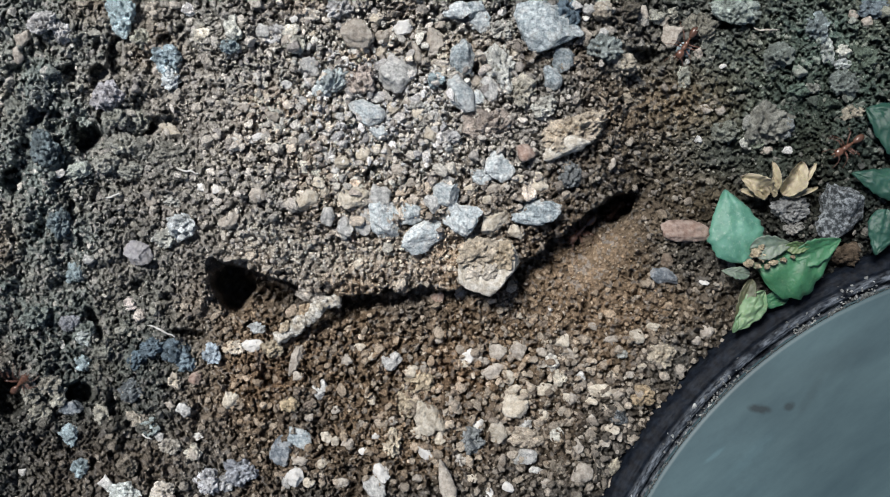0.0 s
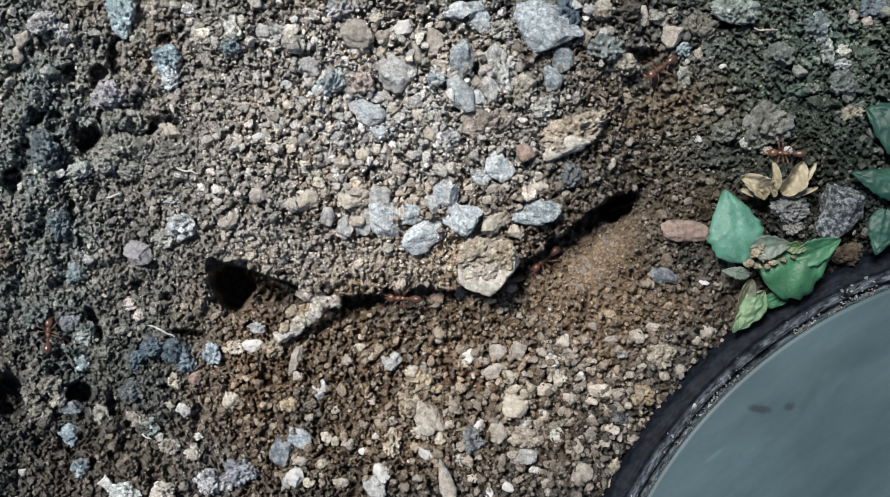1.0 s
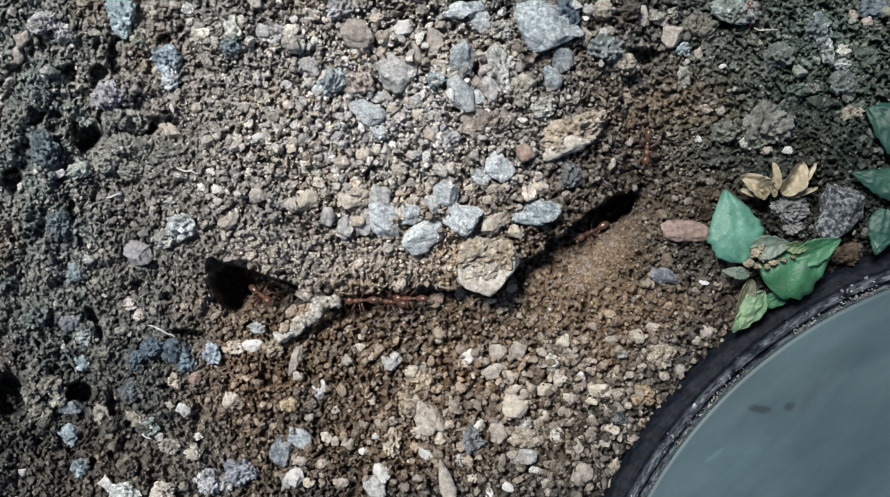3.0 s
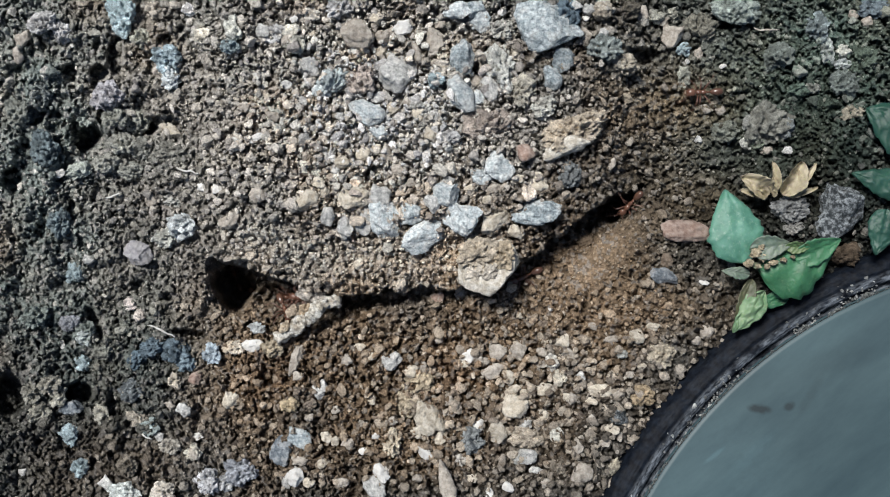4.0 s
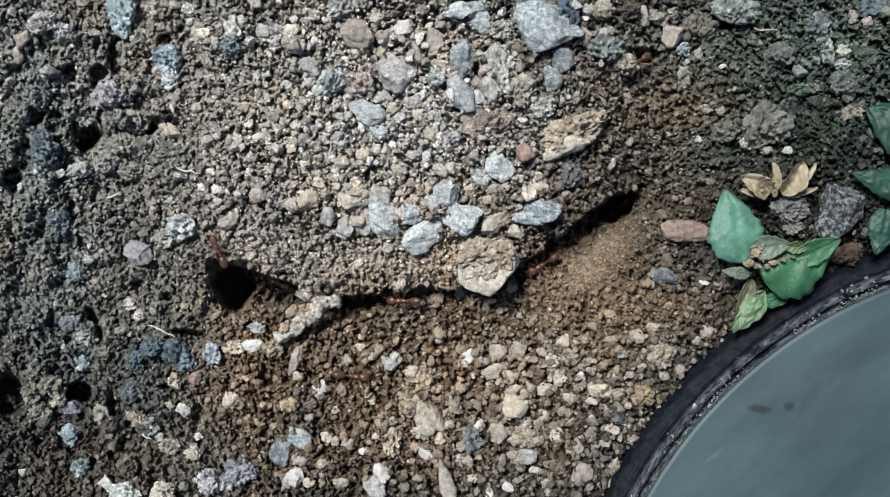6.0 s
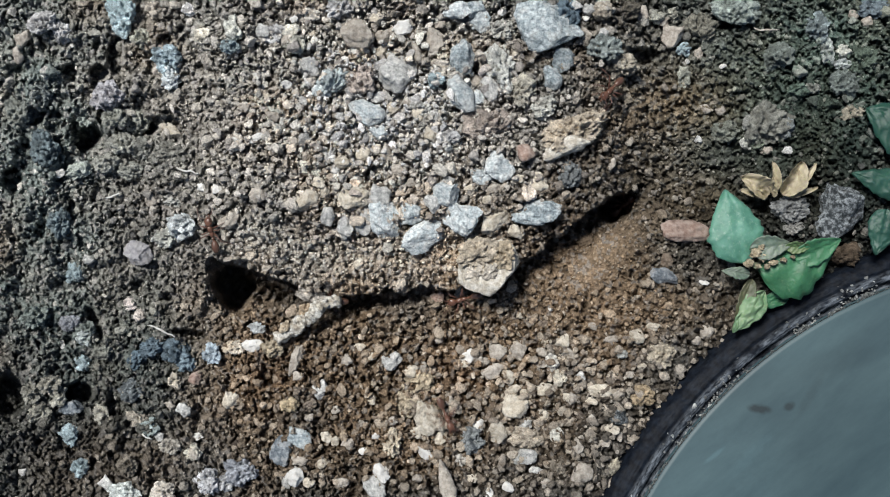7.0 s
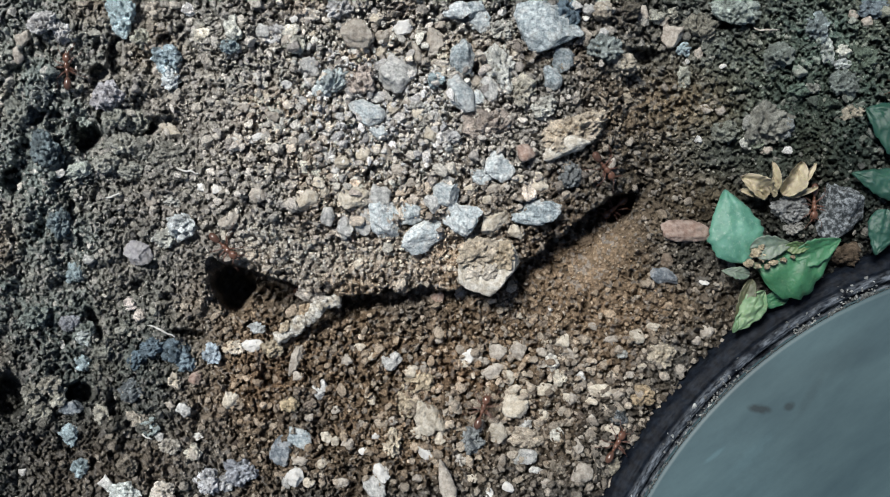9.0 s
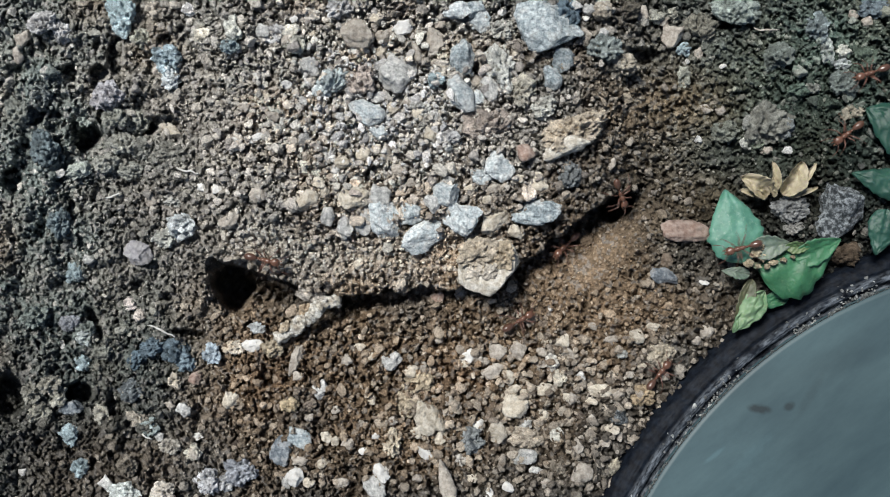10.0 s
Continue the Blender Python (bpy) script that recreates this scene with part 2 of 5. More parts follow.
# ---------------------------------------------------------------- ground
def colours(u, v, rng, crumbs=True):
    """Base colours of the soil over the plan, painted light included: grey, warm brown and pale grains in drifts."""
    n = len(u)
    pick = rng.random(n)
    warm = np.clip(1.1 * blob(u, v, 760, 680, 380, 190) + 1.0 * blob(u, v, 1060, 470, 190, 90, 30) + 0.55 * blob(u, v, 1170, 230, 170, 140)
                   + 0.15 * blob(u, v, 620, 450, 260, 120) + 0.7 * blob(u, v, 460, 640, 90, 70) + 0.4 * blob(u, v, 1080, 550, 170, 75) + 0.9 * (grain(u, v, 90, 21) - 0.55), 0, 1)
    cold = np.clip(0.9 * blob(u, v, 60, 300, 170, 420) + 0.8 * blob(u, v, 250, 640, 160, 120) + 0.85 * blob(u, v, 1390, 180, 260, 240)
                   + 0.7 * (grain(u, v, 70, 22) - 0.5), 0, 1) * (1 - 0.7 * warm)
    # how pale the soil lies: lit bank crown, shade by rim and leaves painted in
    dry_lit = (1.10 + 4.2 * blob(u, v, 660, 190, 300, 240) + 0.6 * np.clip((520 - u) / 160, 0, 1) + 0.5 * blob(u, v, 140, 510, 190, 130)
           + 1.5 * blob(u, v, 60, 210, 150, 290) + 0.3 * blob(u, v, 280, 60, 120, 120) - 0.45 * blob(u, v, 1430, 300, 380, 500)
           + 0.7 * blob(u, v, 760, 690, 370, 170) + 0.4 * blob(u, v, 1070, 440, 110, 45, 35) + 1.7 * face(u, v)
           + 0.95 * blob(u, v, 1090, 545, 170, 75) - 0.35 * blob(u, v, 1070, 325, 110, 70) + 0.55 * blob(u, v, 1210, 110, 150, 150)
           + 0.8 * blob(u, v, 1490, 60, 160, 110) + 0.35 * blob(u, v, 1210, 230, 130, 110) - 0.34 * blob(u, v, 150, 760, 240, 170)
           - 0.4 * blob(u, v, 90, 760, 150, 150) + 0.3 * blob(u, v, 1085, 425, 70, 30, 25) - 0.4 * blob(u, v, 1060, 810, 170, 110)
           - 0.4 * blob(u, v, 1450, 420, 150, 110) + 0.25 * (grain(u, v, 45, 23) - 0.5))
    grey, brown = np.array((0.250, 0.234, 0.207)), np.array((0.315, 0.232, 0.156))
    blue, pale = np.array((0.182, 0.212, 0.200)), np.array((0.43, 0.41, 0.383))
    w, c = warm[:, None], cold[:, None]
    out = grey * (1 - w) * (1 - c) + brown * w + blue * c * (1 - w)
    if crumbs:
        light = np.clip(0.24 + 0.42 * blob(u, v, 660, 190, 330, 230) + 0.2 * blob(u, v, 930, 700, 230, 110), 0, 1)
        out = np.where((pick < light)[:, None], 0.35 * out + 0.65 * pale * (1 - 0.12 * w * np.array((0, 1, 2.2))), out)
        out = np.where((pick > 0.94)[:, None], out * np.array((0.6, 0.6, 0.65)), out)
    else:
        lump = grain(u, v, 8, 61) + 0.6 * grain(u, v, 4, 63)
        out = out * (0.30 + 0.78 * lump)[:, None]
        out = np.where((grain(u, v, 7, 62) > 0.72 - 0.14 * blob(u, v, 660, 190, 330, 230))[:, None], 0.5 * out + 0.5 * pale, out)
    out = out * (0.64 * dry_lit)[:, None]
    mossy = blob(u, v, 1465, 160, 240, 270)[:, None]
    out = out * (1 - mossy * np.array((0.20, -0.08, 0.0)))
    rust = 0.3 * (blob(u, v, 800, 660, 70, 40) + blob(u, v, 470, 660, 45, 45) + 0.8 * blob(u, v, 1230, 180, 60, 50))[:, None]
    out = out * (1 - np.clip(rust, 0, 1) * np.array((-0.05, 0.2, 0.35)))
    far = np.clip((np.maximum(np.abs(u - 784) - 784, np.abs(v - 438) - 438) - 60) / 200, 0, 1)[:, None]
    return np.clip(out * (1 - far) + np.array((0.155, 0.142, 0.12)) * far, 0.02, 0.9)


def paint(ob, rgb):
    a = ob.data.color_attributes.new("soil_colour", "FLOAT_COLOR", "POINT")
    a.data.foreach_set("color", np.hstack([rgb, np.ones((len(rgb), 1))]).astype(np.float32).ravel())


def positions(u, v, h):
    k = UNIT * (EYE - h) / EYE
    return np.stack([(u - 784) * k, (438 - v) * k, h], -1)


def build_ground():
    out = 40 * 1.35 ** np.arange(1, 32)
    us = np.concatenate([-24 - out[::-1], np.arange(-24, 1592, 1.55), 1592 + out])
    vs = np.concatenate([-24 - out[::-1], np.arange(-24, 900, 1.55), 900 + out])
    gu, gv = np.meshgrid(us, vs)
    u, v = gu.ravel(), gv.ravel()
    h = height(u, v)
    w = len(us)
    i = (np.arange(len(vs) - 1)[:, None] * w + np.arange(w - 1)[None, :]).ravel()
    ob = mesh_object("ground", positions(u, v, h), np.stack([i, i + w, i + w + 1, i + 1], -1), SOIL)
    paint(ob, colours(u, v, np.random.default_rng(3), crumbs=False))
    tagged(ob, "grey-brown crumbly dry soil with a bank and two burrow mouths", "soil", kind="structure")


def ball(level):
    bm = bmesh.new()
    bmesh.ops.create_icosphere(bm, subdivisions=level, radius=1.0)
    bm.verts.ensure_lookup_table()
    vs = np.array([x.co[:] for x in bm.verts])
    fs = np.array([[x.index for x in f.verts] for f in bm.faces])
    bm.free()
    return vs, fs


def octahedron():
    vs = np.array(((1, 0, 0), (-1, 0, 0), (0, 1, 0), (0, -1, 0), (0, 0, 1), (0, 0, -1)), float)
    fs = np.array(((0, 2, 4), (2, 1, 4), (1, 3, 4), (3, 0, 4), (2, 0, 5), (1, 2, 5), (3, 1, 5), (0, 3, 5)))
    return vs, fs


def turns(rng, n):
    q = rng.normal(size=(n, 4))
    q /= np.linalg.norm(q, axis=1)[:, None]
    a, b, c, d = q.T
    return np.stack([np.stack([1 - 2 * (c * c + d * d), 2 * (b * c - a * d), 2 * (b * d + a * c)], -1),
                     np.stack([2 * (b * c + a * d), 1 - 2 * (b * b + d * d), 2 * (c * d - a * b)], -1),
                     np.stack([2 * (b * d - a * c), 2 * (c * d + a * b), 1 - 2 * (b * b + c * c)], -1)], 1)


def scatter(name, label, count, small, large, level, seed, area=None, sink=0.25, power=2.4, rough=0.22, pale=1.0, tint=None):
    """Loose crumbs of soil lying on the ground, as one sheet of stuff. Sizes are radii in plan steps."""
    rng = np.random.default_rng(seed)
    u, v = rng.uniform(-60, 1630, count), rng.uniform(-50, 930, count)
    keep = np.hypot(u - LID_U, v - LID_V) > LID_R + 50
    fine = np.clip(blob(u, v, 1060, 460, 110, 60, 35) + face(u, v) + 0.5 * blob(u, v, 1180, 230, 120, 110), 0, 1)
    if area is not None:
        keep &= rng.random(count) < area(u, v)
    keep &= rng.random(count) > (0.95 if small > 4.5 else 0.0) * fine
    mouth = pit(u, v, 413, 504, 31, 38) + pit(u, v, 482, 520, 44, 17, -14) + pit(u, v, 1086, 366, 34, 18, 28)
    keep &= mouth < 0.3
    u, v, fine = u[keep], v[keep], fine[keep]
    n = len(u)
    r = small + (large - small) * rng.random(n) ** power
    shape, faces = ball(level) if level else octahedron()
    pts = shape[None] * (1 + rough * rng.normal(size=(n, len(shape), 1)))
    if level:
        cut = rng.normal(size=(n, 6, 3))
        cut /= np.linalg.norm(cut, axis=2)[:, :, None]
        for k in range(6):
            over = np.maximum(np.einsum("nij,nj->ni", pts, cut[:, k]) - rng.uniform(0.38, 0.9, n)[:, None], 0)
            pts = pts - over[:, :, None] * cut[:, k][:, None, :]
        own = shape[None] + rng.uniform(-400, 400, (n, 1, 3))
        pts = pts * (1 + 0.34 * lumps3(own, 0.9, seed) + 0.2 * lumps3(own, 0.42, seed + 1))[:, :, None]
    pts = pts * rng.uniform(0.6, 1.35, (n, 1, 3))
    pts = np.einsum("nij,nkj->nki", turns(rng, n), pts) * (r * UNIT)[:, None, None]
    h = (height(u, v) if level == 0 else np.maximum(height(u, v), height(u, v, False) - 0.0006)) + r * UNIT * (sink + 0.5 * rng.random(n))
    pts += positions(u, v, h)[:, None, :]
    idx = faces[None] + (np.arange(n) * len(shape))[:, None, None]
    ob = mesh_object(name, pts.reshape(-1, 3), idx.reshape(-1, 3), SOIL, smooth=False)
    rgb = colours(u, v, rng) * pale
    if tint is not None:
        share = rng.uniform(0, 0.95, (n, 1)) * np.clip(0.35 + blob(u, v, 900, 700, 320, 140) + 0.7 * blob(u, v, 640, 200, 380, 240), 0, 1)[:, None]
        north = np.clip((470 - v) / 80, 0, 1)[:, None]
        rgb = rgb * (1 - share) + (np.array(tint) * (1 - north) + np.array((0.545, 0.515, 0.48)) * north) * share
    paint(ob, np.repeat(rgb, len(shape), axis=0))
    tagged(ob, label, "soil", kind="stuff")


def dust_rim():
    """Pale soil caught in patches along the seam between the disc and its rim."""
    n = 1500
    rows, tone = [], []
    for i in range(n + 1):
        a = radians(110 + 60 * i / n)
        patch = noise.noise(Vector((a * 26, 1, 0))) + 0.35 * noise.noise(Vector((a * 90, 2, 0)))
        reach = max(0.2, 1 + 17 * patch)
        inner = -2 - max(0, 4 * noise.noise(Vector((a * 200, 7, 0))))
        for k in range(6):
            r = LID_R + inner + (reach - inner) * k / 5
            rise = 0.0004 * math.sin(math.pi * k / 5) * min(1, reach / 10) * (1 + noise.noise(Vector((a * 500, k * 0.7, 5))))
            rows.append((LID_U + r * math.cos(a), LID_V - r * math.sin(a), 0.00085 + rise + 0.0005 * k / 5))
            tone.append(0.6 + 0.9 * noise.noise(Vector((a * 420, k * 0.5, 9))))
    p = np.array(rows)
    i = (np.arange(n)[:, None] * 6 + np.arange(5)[None, :]).ravel()
    ob = mesh_object("rim_dust", positions(p[:, 0], p[:, 1], p[:, 2]), np.stack([i, i + 1, i + 7, i + 6], -1), SOIL)
    paint(ob, np.array((0.30, 0.32, 0.315)) * np.array(tone)[:, None])
    tagged(ob, "pale soil dust caught in the lid's seam", "soil", kind="stuff")


def rim_grit():
    """Pale grit caught along the lid's rim."""
    rng = np.random.default_rng(77)
    n = 420
    a = np.radians(rng.uniform(112, 168, n))
    r = LID_R + 1 + np.abs(rng.normal(0, 6, n)) + 26 * rng.random(n) ** 4
    keep = (grain(np.degrees(a) * 10, a * 0, 14, 71) > 0.45) & (rng.random(n) < 0.8) & (r < LID_R + 58)
    a, r = a[keep], r[keep]
    n = len(a)
    u, v = LID_U + r * np.cos(a), LID_V - r * np.sin(a)
    size = rng.uniform(1.0, 1.8, n) * rng.uniform(0.8, 2.4, n)
    shape, faces = ball(1)
    pts = shape[None] * (1 + 0.25 * rng.normal(size=(n, len(shape), 1))) * rng.uniform(0.6, 1.3, (n, 1, 3)) * (size * UNIT)[:, None, None]
    rise = np.interp((r - LID_R) * UNIT * 1000, (0, 0.4, 0.8, 1.3, 2.0, 2.7, 3.3, 4.2, 5.2, 6.0), (-0.0002, -0.0005, -0.0001, 0.0012, 0.00145, 0.0011, 0.0004, 0.0001, -0.0005, -0.0018))
    pts += positions(u, v, rise + 0.4 * size * UNIT)[:, None, :]
    idx = faces[None] + (np.arange(n) * len(shape))[:, None, None]
    ob = mesh_object("rim_grit", pts.reshape(-1, 3), idx.reshape(-1, 3), SOIL, smooth=False)
    paint(ob, np.repeat(np.array((0.30, 0.315, 0.315)) * rng.uniform(0.4, 1.6, (n, 1)), len(shape), axis=0))
    tagged(ob, "pale grit scattered along the black rim", "grit", kind="stuff")


def spread_crumbs():
    gravel = lambda u, v: np.clip(0.13 - 0.08 * np.clip((430 - u) / 130, 0, 1) + 1.1 * blob(u, v, 960, 715, 250, 135) + 0.5 * blob(u, v, 650, 220, 350, 200) + 0.3 * (grain(u, v, 60, 31) - 0.4), 0, 1)
    crumbly = lambda u, v: np.clip(0.42 + 0.4 * blob(u, v, 650, 220, 380, 250) - 0.2 * blob(u, v, 1250, 230, 250, 200) - 0.28 * blob(u, v, 640, 660, 230, 130) - 0.24 * np.clip((430 - u) / 130, 0, 1), 0, 1)
    sand = lambda u, v: np.clip(blob(u, v, 1060, 460, 120, 65, 35) + face(u, v) + 0.3 * blob(u, v, 1180, 230, 120, 110), 0, 1)
    scatter("soil_grains", "fine grey-brown grains of dry soil", 30000, 1.2, 3.2, 0, 11, rough=0.32, sink=0.1, power=1.8)
    scatter("fine_sand", "very fine brown sandy spoil", 40000, 1.2, 2.4, 0, 14, area=sand, rough=0.3, sink=0.2)
    scatter("soil_crumbs", "loose grey-brown crumbs of dry soil", 20000, 2.4, 5.6, 1, 12, area=crumbly, rough=0.2, sink=0.1, tint=(0.50, 0.465, 0.41))
    scatter("fine_gravel", "angular pale tan grit lying on soil", 12000, 4.6, 10.5, 2, 13, area=gravel, rough=0.06, power=2.6, sink=0.15, tint=(0.55, 0.49, 0.41))


# ---------------------------------------------------------------- stones
def stone(u, v, long, wide, turn, look_of, seed=0, lift=0.25, flat=0.8, cuts=11, lumps=0.12, name="pebble", raised=None, boxy=1.0, tone=None, taper=0.0):
    """A stone or clod lying on the ground: its length and breadth in plan steps, its turn in degrees."""
    rng = np.random.default_rng(int(u * 7 + v * 13 + seed))
    clod = look_of in ("clod", "dclod", "bclod")
    p, faces = ball((6 if long > 100 else 5 if long > 34 else 4) if clod else 3 if long < 22 else 5 if long > 50 else 4)
    p = np.sign(p) * np.abs(p) ** boxy
    if not clod:
        n = rng.normal(size=(cuts, 3))
        n /= np.linalg.norm(n, axis=1)[:, None]
        for k in n:
            p = p - np.maximum(p @ k - rng.uniform(0.50, 0.84), 0)[:, None] * k
        p = p - (p.max(axis=0) + p.min(axis=0)) / 2
        p = p / np.abs(p).max(axis=0)
    p[:, 1] *= 1 - taper * p[:, 0]
    own = p + rng.uniform(-50, 50, 3)
    a = 0.2 if clod else lumps
    for size, amount in ((0.9, a * 1.6), (0.4, a), (0.17, a * 0.6)):
        p = p * (1 + amount * lumps3(own, size, 7))[:, None]
    p = p - (p.max(axis=0) + p.min(axis=0)) / 2
    p = p / np.abs(p).max(axis=0) * np.array((long / 2, wide / 2, min(long, wide) / 2 * flat)) * UNIT
    out = p / np.linalg.norm(p, axis=1)[:, None]
    where = p / UNIT + rng.uniform(-900, 900, 3)
    if clod:
        # crumbs packed together, with pores between them
        out = 0.45 * out + np.array((0, 0, 0.8)) * np.clip(0.4 + out[:, 2:], 0, 1)
        p = p + out * ((min(9.0, 0.22 * wide) * sponge(where, 5.6, 21) + 3.5 * sponge(where, 3.8, 31) + min(6.0, 0.12 * wide) * lumps3(where, 16, 41) + 2.5) * UNIT)[:, None]
    else:
        p = p + out * ((0.9 * lumps3(where, 7, 51) + 0.5 * lumps3(where, 3.5, 52)) * UNIT)[:, None]
    c, s = math.cos(radians(turn)), math.sin(radians(turn))
    p = p @ np.array(((c, s, 0), (-s, c, 0), (0, 0, 1)))
    tilt = Euler((rng.uniform(-0.2, 0.2), rng.uniform(-0.2, 0.2), 0)).to_matrix()
    p = p @ np.array(tilt).T
    ob = mesh_object("soil_clod" if clod else name, p, faces, SOIL if clod else STONE[look_of])
    base = float(height(u, v, False)) if raised is None else raised
    ob.location = at(u, v, base + min(long, wide) / 2 * flat * UNIT * lift)
    size = "large" if long > 80 else "small" if long < 36 else "middling"
    if clod:
        rgb = np.minimum(colours(np.full(2, float(u)), np.full(2, float(v)), rng, crumbs=False)[:1], 0.4) * (1.05 if look_of == "dclod" else 1.45)
        if look_of == "bclod":
            rgb = rgb * 0 + np.array((0.20, 0.25, 0.27)) * rng.uniform(0.8, 1.35)
        if tone is not None:
            rgb = rgb * 0 + np.array(tone) * 1.15
        shade = 1.15 + 0.5 * lumps3(where, 10, 61) + 0.35 * lumps3(where, 4, 62) + (0.9 if look_of == "bclod" else 0.25) * np.clip(3 * lumps3(where, 6.5, 63) - 1, 0, 1)
        shade = np.maximum(shade, 0.45)
        paint(ob, rgb * shade[:, None])
        return tagged(ob, f"{size} {LOOKS[look_of]} porous clod of dry soil", "clod", "clods on the soil")
    return tagged(ob, f"{size} {LOOKS[look_of]} angular stone lying on dry soil", "stone", "stones on the soil")


def lay_stones():
    s = stone
    # north-west clods and stones
    s(218, 28, 80, 50, -68, "bclod", tone=(0.42, 0.52, 0.55)); s(296, 104, 58, 50, -40, "bclod", tone=(0.33, 0.41, 0.45)); s(302, 138, 34, 44, 0, "bclod", tone=(0.46, 0.50, 0.52))
    s(188, 170, 60, 56, 10, "clod", tone=(0.44, 0.435, 0.46)); s(405, 82, 34, 30, 0, "bclod"); s(302, 230, 44, 24, -28, "cream")
    s(453, 243, 30, 15, 20, "white"); s(355, 64, 30, 30, 0, "clod", tone=(0.50, 0.48, 0.42)); s(70, 165, 48, 66, 0, "bclod", tone=(0.21, 0.235, 0.235)); s(46, 205, 44, 34, 20, "bclod", tone=(0.22, 0.25, 0.275))
    s(80, 262, 52, 70, 5, "bclod"); s(105, 306, 22, 18, 0, "white"); s(155, 208, 36, 34, 0, "clod")
    s(32, 98, 18, 30, 10, "tan"); s(40, 68, 24, 40, -15, "tan"); s(127, 81, 9, 8, 0, "white"); s(335, 18, 32, 22, -20, "clod"); s(272, 20, 32, 30, 0, "clod")
    s(118, 272, 40, 40, -30, "clod", flat=0.6, tone=(0.38, 0.38, 0.34)); s(490, 60, 56, 34, 5, "clod"); s(75, 40, 60, 40, 0, "clod")
    s(204, 206, 46, 40, 10, "clod", tone=(0.33, 0.34, 0.305)); s(240, 214, 50, 52, 60, "clod", tone=(0.36, 0.37, 0.33)); s(216, 254, 54, 46, -20, "clod", tone=(0.37, 0.375, 0.34)); s(250, 264, 38, 46, 0, "clod", tone=(0.30, 0.305, 0.28)); s(188, 288, 50, 34, 20, "clod", tone=(0.37, 0.375, 0.34)); s(230, 302, 46, 34, -10, "clod", tone=(0.33, 0.34, 0.31)); s(140, 300, 50, 30, 15, "clod")
    s(30, 200, 40, 60, 0, "dclod"); s(110, 60, 40, 36, 0, "clod"); s(250, 70, 40, 36, 0, "clod"); s(300, 270, 70, 44, 0, "dclod")
    # the bank's crown
    s(628, 60, 64, 50, -10, "tan"); s(710, 50, 34, 27, 0, "white"); s(763, 72, 34, 48, 5, "tan"); s(735, 95, 18, 40, 25, "tan")
    s(702, 128, 58, 70, -25, "grey"); s(582, 142, 66, 44, 35, "bclod", tone=(0.40, 0.45, 0.46)); s(645, 198, 68, 42, -22, "light"); s(668, 234, 34, 26, 0, "light")
    s(808, 18, 58, 32, 0, "light"); s(845, 38, 36, 46, 0, "light"); s(815, 101, 44, 60, 0, "blue"); s(812, 166, 42, 68, 15, "light")
    s(862, 158, 32, 42, 0, "grey"); s(880, 122, 62, 90, 10, "clod", tone=(0.56, 0.57, 0.54)); s(912, 93, 20, 20, 0, "cream"); s(922, 160, 44, 60, 0, "clod", tone=(0.46, 0.44, 0.38))
    s(957, 190, 46, 42, 0, "clod", tone=(0.50, 0.50, 0.46)); s(962, 38, 100, 96, 115, "blue", cuts=20, lumps=0.05, flat=0.5, boxy=0.9, taper=0.12, seed=5); s(1000, 24, 40, 56, 10, "bclod", tone=(0.14, 0.19, 0.23)); s(990, 104, 40, 44, 30, "blue"); s(972, 136, 32, 46, 20, "blue")
    s(1006, 102, 24, 32, 0, "dark"); s(1066, 86, 62, 42, -12, "bclod", tone=(0.26, 0.295, 0.29)); s(1094, 112, 62, 44, 0, "clod")
    s(1012, 232, 118, 66, 24, "clod", flat=0.6, tone=(0.33, 0.29, 0.235)); s(996, 258, 84, 28, 20, "chalk", flat=0.9, lift=1.2); s(880, 295, 54, 54, -10, "light"); s(927, 270, 34, 32, 0, "pink"); s(603, 286, 26, 24, 0, "cream")
    s(598, 15, 50, 34, 0, "clod"); s(545, 118, 34, 32, 0, "grey"); s(740, 195, 38, 34, 0, "clod"); s(857, 222, 96, 58, 0, "clod", lift=0.1, tone=(0.37, 0.325, 0.29))
    s(520, 80, 40, 30, 0, "clod"); s(679, 272, 22, 42, 0, "tan"); s(625, 345, 60, 44, 15, "cream", lift=0.0); s(790, 245, 40, 34, 0, "clod")
    # the row along the brow
    s(577, 382, 28, 34, 20, "grey"); s(608, 399, 28, 48, 10, "grey"); s(640, 388, 27, 53, -5, "grey"); s(672, 348, 38, 52, 15, "grey")
    s(678, 386, 52, 72, 15, "light"); s(727, 373, 54, 44, 0, "light", lumps=0.2); s(746, 416, 86, 52, 27, "light", cuts=8, boxy=0.8); s(786, 342, 46, 42, 0, "light", cuts=5, boxy=0.7)
    s(762, 360, 30, 32, 0, "grey"); s(812, 383, 64, 56, -25, "light", lumps=0.16); s(873, 388, 66, 38, 48, "cream"); s(943, 375, 88, 46, -4, "blue", cuts=4, boxy=0.6, lumps=0.16)
    s(910, 408, 30, 26, 0, "cream"); s(850, 313, 36, 26, 10, "light"); s(861, 468, 108, 104, 0, "chalk", lift=0.45, cuts=4, flat=0.62, lumps=0.07, seed=9, raised=0.0038, boxy=0.7); s(842, 446, 80, 60, 10, "clod", flat=0.34, raised=0.0076, tone=(0.50, 0.44, 0.355)); s(884, 448, 52, 50, -20, "clod", flat=0.34, raised=0.0074, tone=(0.50, 0.425, 0.32)); s(848, 482, 58, 34, 12, "clod", flat=0.3, raised=0.0076, tone=(0.50, 0.46, 0.40))
    s(538, 352, 50, 36, 12, "cream"); s(455, 345, 30, 28, 0, "tan"); s(383, 333, 20, 18, 0, "white"); s(355, 330, 15, 15, 0, "white")
